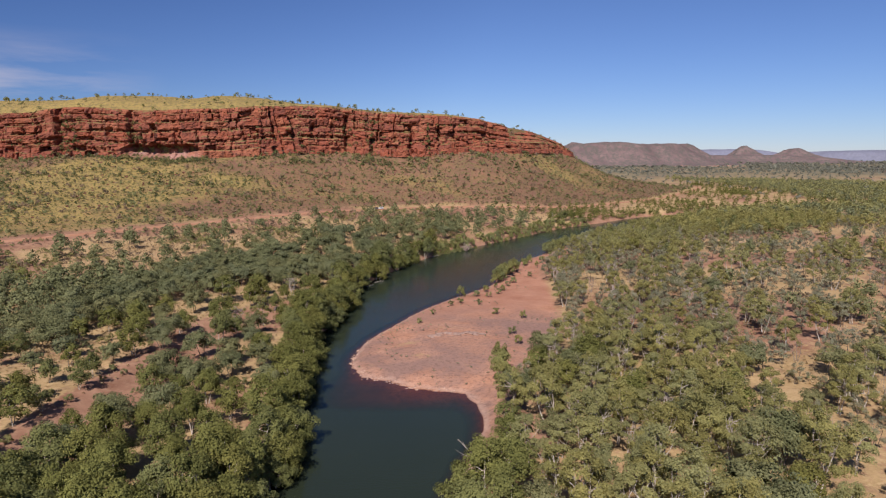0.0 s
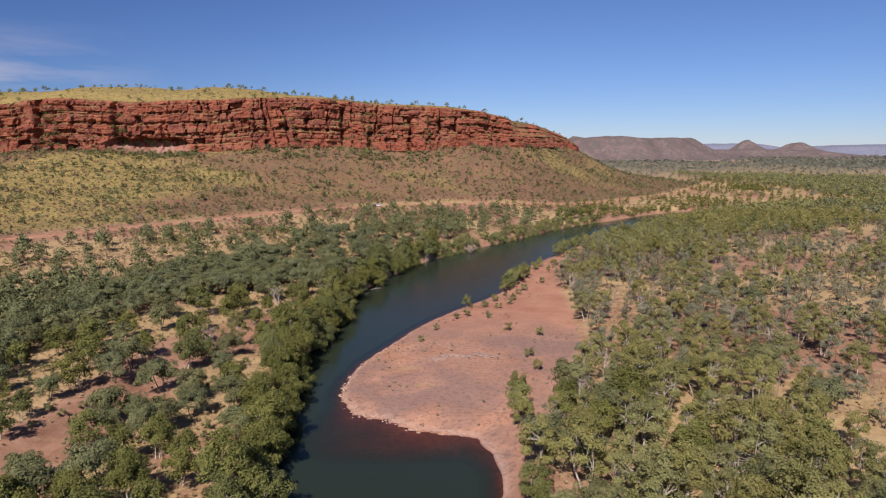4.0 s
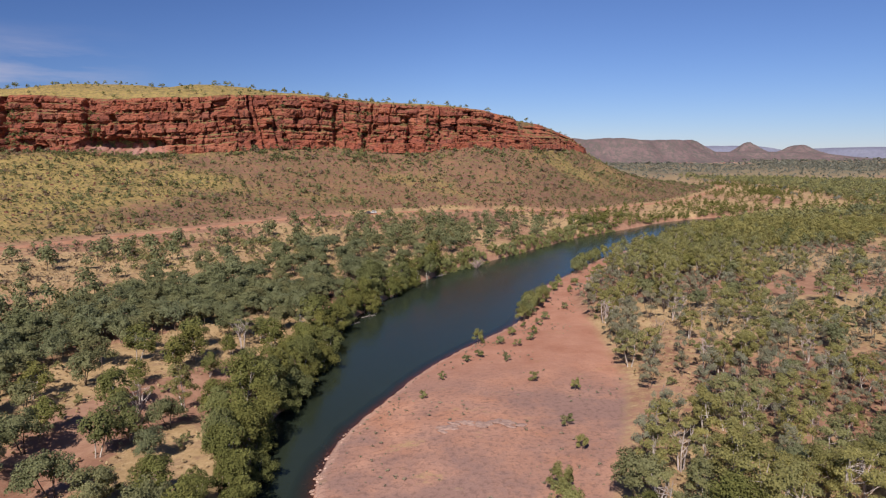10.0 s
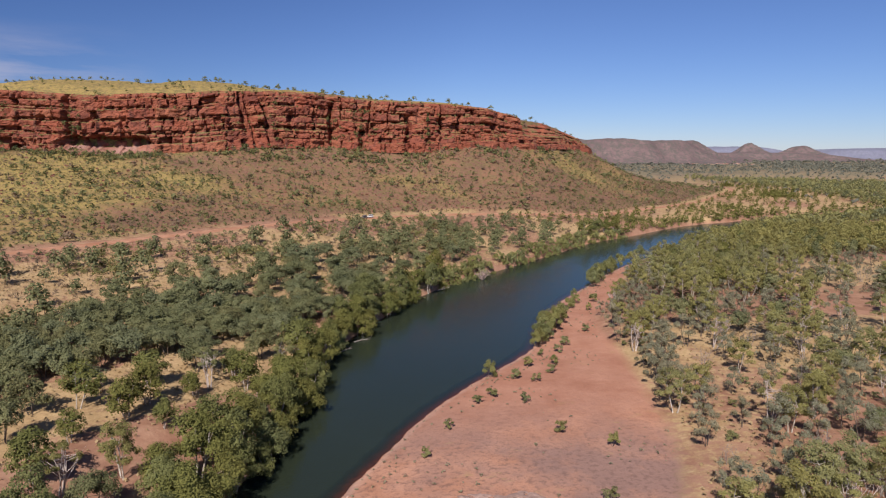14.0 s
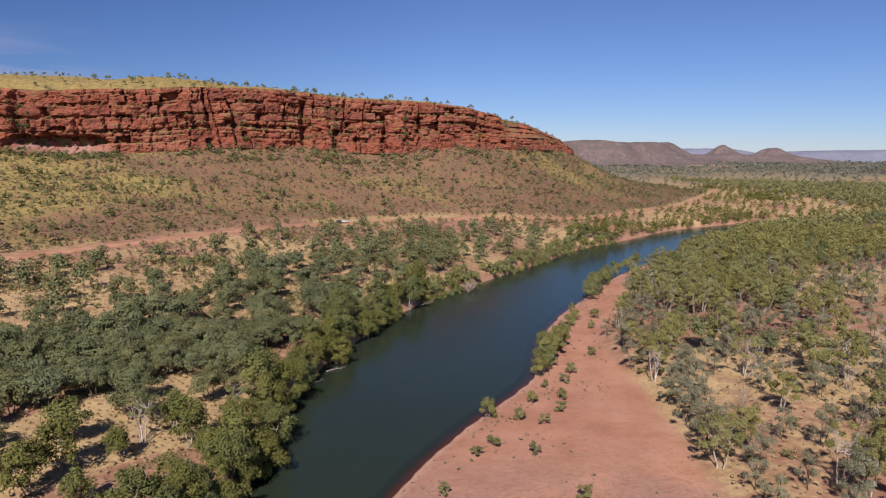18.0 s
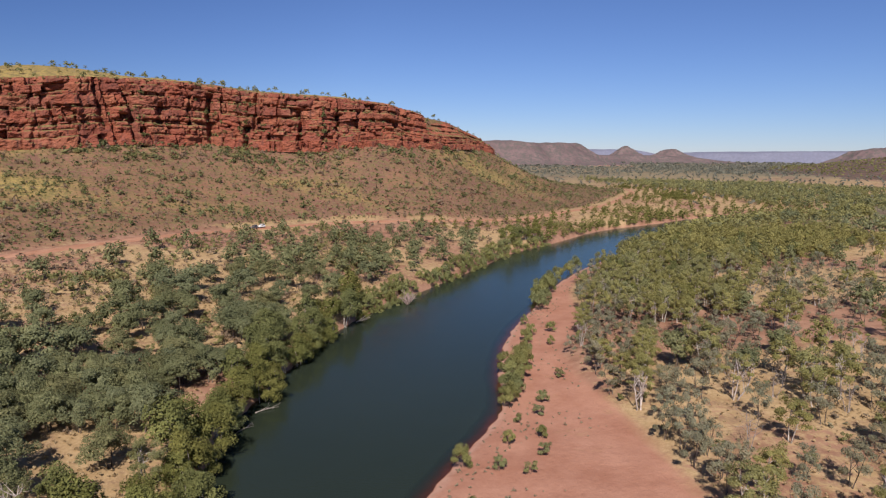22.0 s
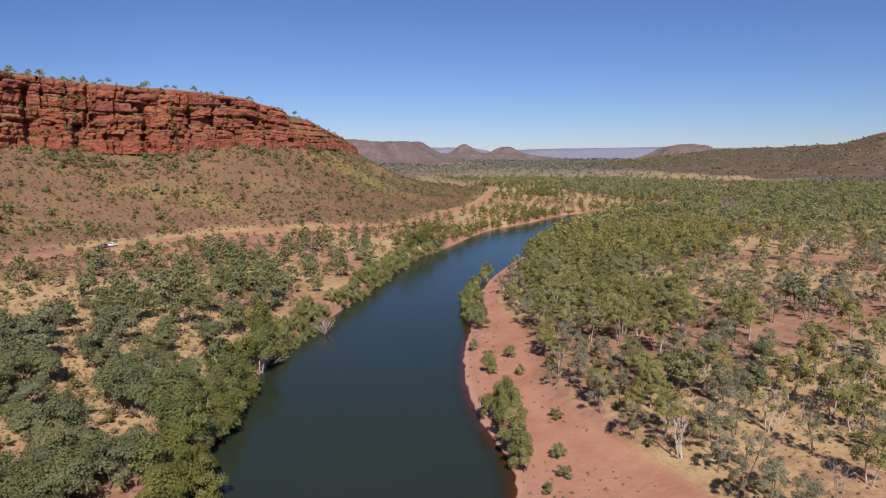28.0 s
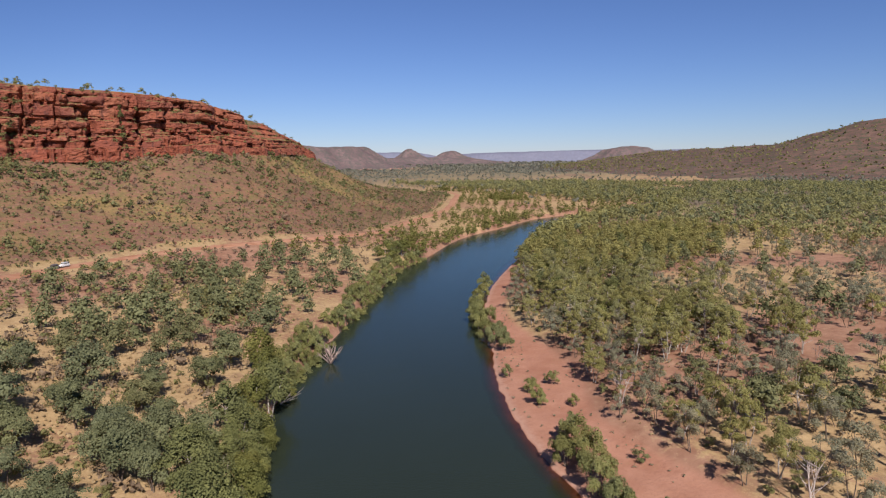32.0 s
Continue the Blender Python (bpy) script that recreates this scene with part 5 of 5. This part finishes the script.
# scrub over the long ridge
rs_ = np.random.RandomState(23)
pick = rs_.choice(np.nonzero((rz_ > 6) & (rd_ < 120) & (f_ > 0.05))[0], 4500)
jx, jy = rs_.uniform(-4, 4, 4500), rs_.uniform(-4, 4, 4500)
protos_r = [low_tree(830 + k, 4.5, 4.0, 1, 4, 3.0, 0.05) for k in range(5)]
scatter_stuff("ridge_scrub", rx_.ravel()[pick] + jx, ry_.ravel()[pick] + jy, rz_[pick] + 1.2, rs_.uniform(0.5, 1.4, 4500), protos_r, M_SHRUB, M_DARKBARK, "dark scrub dotted over the brown ridge", "scrub")


# ---- rocks, driftwood, vehicles ----
def part(name, bm, material, parent, label=""):
    me = bpy.data.meshes.new(name)
    bm.to_mesh(me)
    bm.free()
    me.materials.append(material)
    ob = new(name, me)
    ob.parent = parent
    return tagged(ob, label)


def plain(name, color, rough=0.5, metal=0.0, spec=0.5):
    n = Nodes(name)
    dust = n.noise(3.0, 4, 0.6, n.place())
    col = n.mix(n.ramp(dust, (0.45, 0.0), (0.8, 0.35)), color, (0.36, 0.22, 0.15))
    return n.finish(col, rough, None, metal, spec)


def stone_material(name, low, high):
    n = Nodes(name)
    p = n.place()
    a, b = n.noise(1.2, 5, 0.7, p), n.noise(6.0, 4, 0.7, p)
    col = n.mix(n.ramp(a, (0.35, 0.0), (0.65, 1.0)), low, high)
    col = n.mix(n.math("MULTIPLY", n.node("ShaderNodeObjectInfo").outputs["Random"], 0.4), col, low)
    return n.finish(col, 0.9, n.bump(b, 0.5, 0.1), spec=0.15)


M_PALESTONE = stone_material("pale_river_rock", (0.28, 0.165, 0.12), (0.50, 0.34, 0.265))
M_BARSTONE = stone_material("sand_bar_rock", (0.23, 0.145, 0.115), (0.37, 0.25, 0.20))
M_REDSTONE = stone_material("red_boulder", (0.12, 0.05, 0.035), (0.27, 0.12, 0.08))


def rock_mesh(name, seed, size, material, rings=6, around=9):
    """An uneven, flat-faced rock."""
    rs = np.random.RandomState(seed)
    cuts = rs.normal(size=(9, 3))
    cuts /= np.linalg.norm(cuts, axis=1)[:, None]
    depth = rs.uniform(0.55, 0.95, 9)
    vs = []
    for i in range(rings + 1):
        for k in range(around):
            t, w = math.pi * i / rings, 2 * math.pi * (k + 0.5 * (i % 2)) / around
            d = np.array([math.sin(t) * math.cos(w), math.sin(t) * math.sin(w), math.cos(t)])
            r = min([1.0] + [dep / max(1e-3, float(d @ c)) for c, dep in zip(cuts, depth) if d @ c > 0.2])
            vs.append(d * r * size)
    fs = [(i * around + k, i * around + (k + 1) % around, (i + 1) * around + (k + 1) % around, (i + 1) * around + k) for i in range(rings) for k in range(around)]
    return fast_mesh(name, np.array(vs)[:, :], np.array(fs)[:, ::-1], material)


rs = np.random.RandomState(21)
tip_rocks = [rock_mesh("rock", 30 + k, np.array([1.0, 0.7, 0.45]) * 0.55, M_PALESTONE) for k in range(5)]
shore = RIGHT_BANK[(RIGHT_BANK[:, 1] > 158) & (RIGHT_BANK[:, 1] < 216) & (RIGHT_BANK[:, 0] < 7)]
at_ = rs.randint(len(shore) - 1, size=150)
rock_at = shore[at_] + (shore[at_ + 1] - shore[at_]) * rs.rand(150, 1) + rs.normal(size=(150, 2)) * 0.9
for p, z in zip(rock_at, np.maximum(height(rock_at[:, 0], rock_at[:, 1]), -0.25)):
    ob = new("rock", tip_rocks[rs.randint(5)])
    s = rs.uniform(0.25, 1.05)
    ob.matrix_basis = Matrix.LocRotScale((p[0], p[1], z - 0.04 * s), Euler((rs.uniform(-0.2, 0.2), rs.uniform(-0.2, 0.2), rs.uniform(0, 6.28))), Vector((s, s, s)))
    tagged(ob, "pale pinkish rock at the water's edge", "rock", "rocks round the sand bar's tip")
slabs = [rock_mesh("rock_slab", 50 + k, np.array([1.9, 0.9, 0.32]), M_BARSTONE) for k in range(4)]
u = np.linspace(0, 1, 26)
slab_x, slab_y = -3 + 17 * u + rs.normal(size=26) * 0.7, 207 + 3.5 * np.sin(u * 3.0) + rs.normal(size=26) * 0.9
for x, y, z in zip(slab_x, slab_y, height(slab_x, slab_y)):
    ob = new("rock_slab", slabs[rs.randint(4)])
    s = rs.uniform(0.5, 1.1)
    ob.matrix_basis = Matrix.LocRotScale((x, y, z + 0.05), Euler((rs.uniform(-0.15, 0.15), rs.uniform(-0.15, 0.15), rs.uniform(-0.6, 0.6))), Vector((s, s, s)))
    tagged(ob, "low pale rock slab breaking through the sand", "rock", "rock slabs on the sand bar")

boulders = []
for k in range(5):
    me = rock_mesh("boulder_shape", 70 + k, np.array([1.0, 0.8, 0.65]), M_REDSTONE, 4, 6)
    co = np.array([v.co[:] for v in me.vertices])
    fa = np.array([p.vertices[:] for p in me.polygons])
    boulders.append((co, fa, 0))
x, y, z = sow(16000, (-480, 380), (380, 1150), lambda x, y, q: 5.0 + 3 * fbm(x, y, 40, 2, 91), lambda x, y, q: (q["road"] > 12) & (q["cl"] > -1) & (fbm(x, y, 60, 3, 92) > 0.15 - 0.5 * (q["cl"] < 30)), 93, 12)
scatter_stuff("talus_boulders", x, y, z, rs.uniform(0.3, 1.2, len(x)) ** 1.5 * 1.4, boulders, M_REDSTONE, M_REDSTONE, "fallen red boulders on the talus below the cliff", "boulders")
x, y = rs.uniform(960, 1220, 110), rs.uniform(2560, 2700, 110)
scatter_stuff("pale_outcrops", x, y + 0.25 * (x - 1090), height(x, y), rs.uniform(2.5, 6.5, 110), boulders, M_PALESTONE, M_PALESTONE, "pale rock outcrops at the far hill's foot", "outcrops")


def driftwood(name, x, y, z, limbs, label, wood=None):
    """A dead tree in the water: limbs are (heading, rise, length, thickness) in radians and metres."""
    rs = np.random.RandomState(int(x * 7 + y))
    pieces = []
    for k, (head, rise, length, r) in enumerate(limbs):
        d = np.array([math.cos(head) * math.cos(rise), math.sin(head) * math.cos(rise), math.sin(rise)])
        a, e = -0.6 * d, d * length
        mid = e * 0.5 + rs.normal(size=3) * 0.04 * length
        v1, f1 = tube([a, mid, e], [r, r * 0.75, r * 0.25], 5)
        pieces.append((v1, f1, 0 if k else None))
        for _ in range(2):
            s = mid + (e - mid) * rs.uniform(0, 0.6)
            t = s + (d + rs.normal(size=3) * 0.5) * length * 0.3
            v1, f1 = tube([s, (s + t) / 2 + rs.normal(size=3) * 0.05, t], [r * 0.45, r * 0.3, r * 0.1], 4)
            pieces.append((v1, f1, len(pieces) - 1))
    ob = new(name, fast_mesh(name, *join(pieces), wood or M_DEAD, True))
    ob.location = (x, y, z)
    return tagged(ob, label, "driftwood")


driftwood("dead_snag", 18, 408, 0.0, [(0.9 + 0.49 * k, 0.72 + 0.17 * ((k * 5) % 4), 6.0 - 0.7 * (k % 3), 0.22) for k in range(14)], "pale dead tree snag standing in the river", M_SNAG)
driftwood("fallen_log", -30, 309, 0.1, [(0.35, 0.06, 5.0, 0.14), (0.7, 0.16, 3.4, 0.09)], "pale fallen log lying in the water")
driftwood("fallen_log", -33, 299, 0.1, [(0.9, 0.08, 4.2, 0.13), (0.4, 0.2, 2.6, 0.08)], "pale fallen log lying in the water")
driftwood("fallen_log", -3, 385, 0.2, [(0.1, 0.25, 5.0, 0.18), (-0.5, 0.3, 4.0, 0.14), (0.6, 0.35, 3.6, 0.12)], "bleached dead branches leaning over the water")
driftwood("fallen_log", 7, 125, 0.2, [(2.6, 0.7, 5.0, 0.16), (1.4, 0.9, 4.2, 0.13), (3.6, 0.5, 3.5, 0.12)], "bleached dead branches leaning over the water")

M_WHITE, M_CAR, M_GLASS, M_TYRE = plain("white_paint", (0.78, 0.78, 0.76), 0.35), plain("dark_paint", (0.10, 0.09, 0.095), 0.35), plain("dark_glass", (0.02, 0.025, 0.03), 0.1), plain("tyre_rubber", (0.03, 0.03, 0.03), 0.9)
M_STEEL, M_LAMP = plain("steel", (0.45, 0.45, 0.45), 0.4, 0.9), plain("lamp_glass", (0.6, 0.6, 0.58), 0.15)


def box(size, at, bevel=0.05, taper=(1.0, 1.0)):
    """A bevelled box; taper narrows its top."""
    bm = bmesh.new()
    bmesh.ops.create_cube(bm, size=1)
    for v in bm.verts:
        k = taper if v.co.z > 0 else (1, 1)
        v.co = Vector((v.co.x * size[0] * k[0] + at[0], v.co.y * size[1] * k[1] + at[1], v.co.z * size[2] + at[2]))
    bmesh.ops.bevel(bm, geom=list(bm.edges), offset=bevel, segments=2, affect="EDGES")
    return bm


def wheel(root, at, radius=0.38, width=0.26):
    bm = bmesh.new()
    bmesh.ops.create_cone(bm, cap_ends=True, segments=18, radius1=radius, radius2=radius, depth=width, matrix=pose(*at, 90, 0, 0))
    bmesh.ops.bevel(bm, geom=[e for e in bm.edges if len(e.link_faces) == 2 and e.calc_face_angle() > 1], offset=0.05, segments=2, affect="EDGES")
    ob = part("wheel", bm, M_TYRE, root)
    bm = bmesh.new()
    bmesh.ops.create_cone(bm, cap_ends=True, segments=14, radius1=radius * 0.58, radius2=radius * 0.5, depth=width + 0.03, matrix=pose(*at, 90, 0, 0))
    part("rim", bm, M_STEEL, ob, "steel rim")


def wagon(paint, label):
    """A four-wheel-drive wagon, facing +x."""
    root = new("car")
    part("body", box((4.7, 1.85, 0.75), (0, 0, 0.85), 0.10, (0.97, 0.95)), paint, root)
    part("cabin", box((3.0, 1.7, 0.72), (-0.55, 0, 1.56), 0.10, (0.86, 0.86)), paint, root)
    part("windscreen", box((0.08, 1.40, 0.5), (0.86, 0, 1.56), 0.02), M_GLASS, root, "dark windscreen")
    part("rear_window", box((0.08, 1.36, 0.45), (-1.98, 0, 1.58), 0.02), M_GLASS, root, "dark rear window")
    for side in (-1, 1):
        for cx_, wide in ((0.28, 0.9), (-0.68, 0.8), (-1.48, 0.6)):
            part("side_window", box((wide, 0.06, 0.42), (cx_, side * 0.80, 1.57), 0.02), M_GLASS, root, "dark side window")
        part("headlight", box((0.06, 0.35, 0.18), (2.34, side * 0.65, 0.98), 0.02), M_LAMP, root, "clear headlight")
        for wx_ in (-1.42, 1.45):
            wheel(root, (wx_, side * 0.80, 0.38))
    part("front_bumper", box((0.22, 1.8, 0.25), (2.42, 0, 0.62), 0.05), M_STEEL, root, "steel bull bar")
    part("roof_rack", box((2.0, 1.3, 0.10), (-0.6, 0, 1.98), 0.03), M_STEEL, root, "low steel roof rack")
    return tagged(root, label, "car", "cars parked on the road")


head_ = math.atan2(484 - 535.5, -95 + 50)
for paint, along, label in ((M_WHITE, 2.8, "white four-wheel-drive wagon parked on the gravel road"), (M_CAR, -2.8, "dark four-wheel-drive wagon parked before the white one")):
    x, y = -48.6 - math.cos(head_) * along, 536.6 - math.sin(head_) * along
    wagon(paint, label).matrix_basis = Matrix.LocRotScale((x, y, float(height([x], [y])[0]) + 0.18), Euler((0, 0, head_)), None)
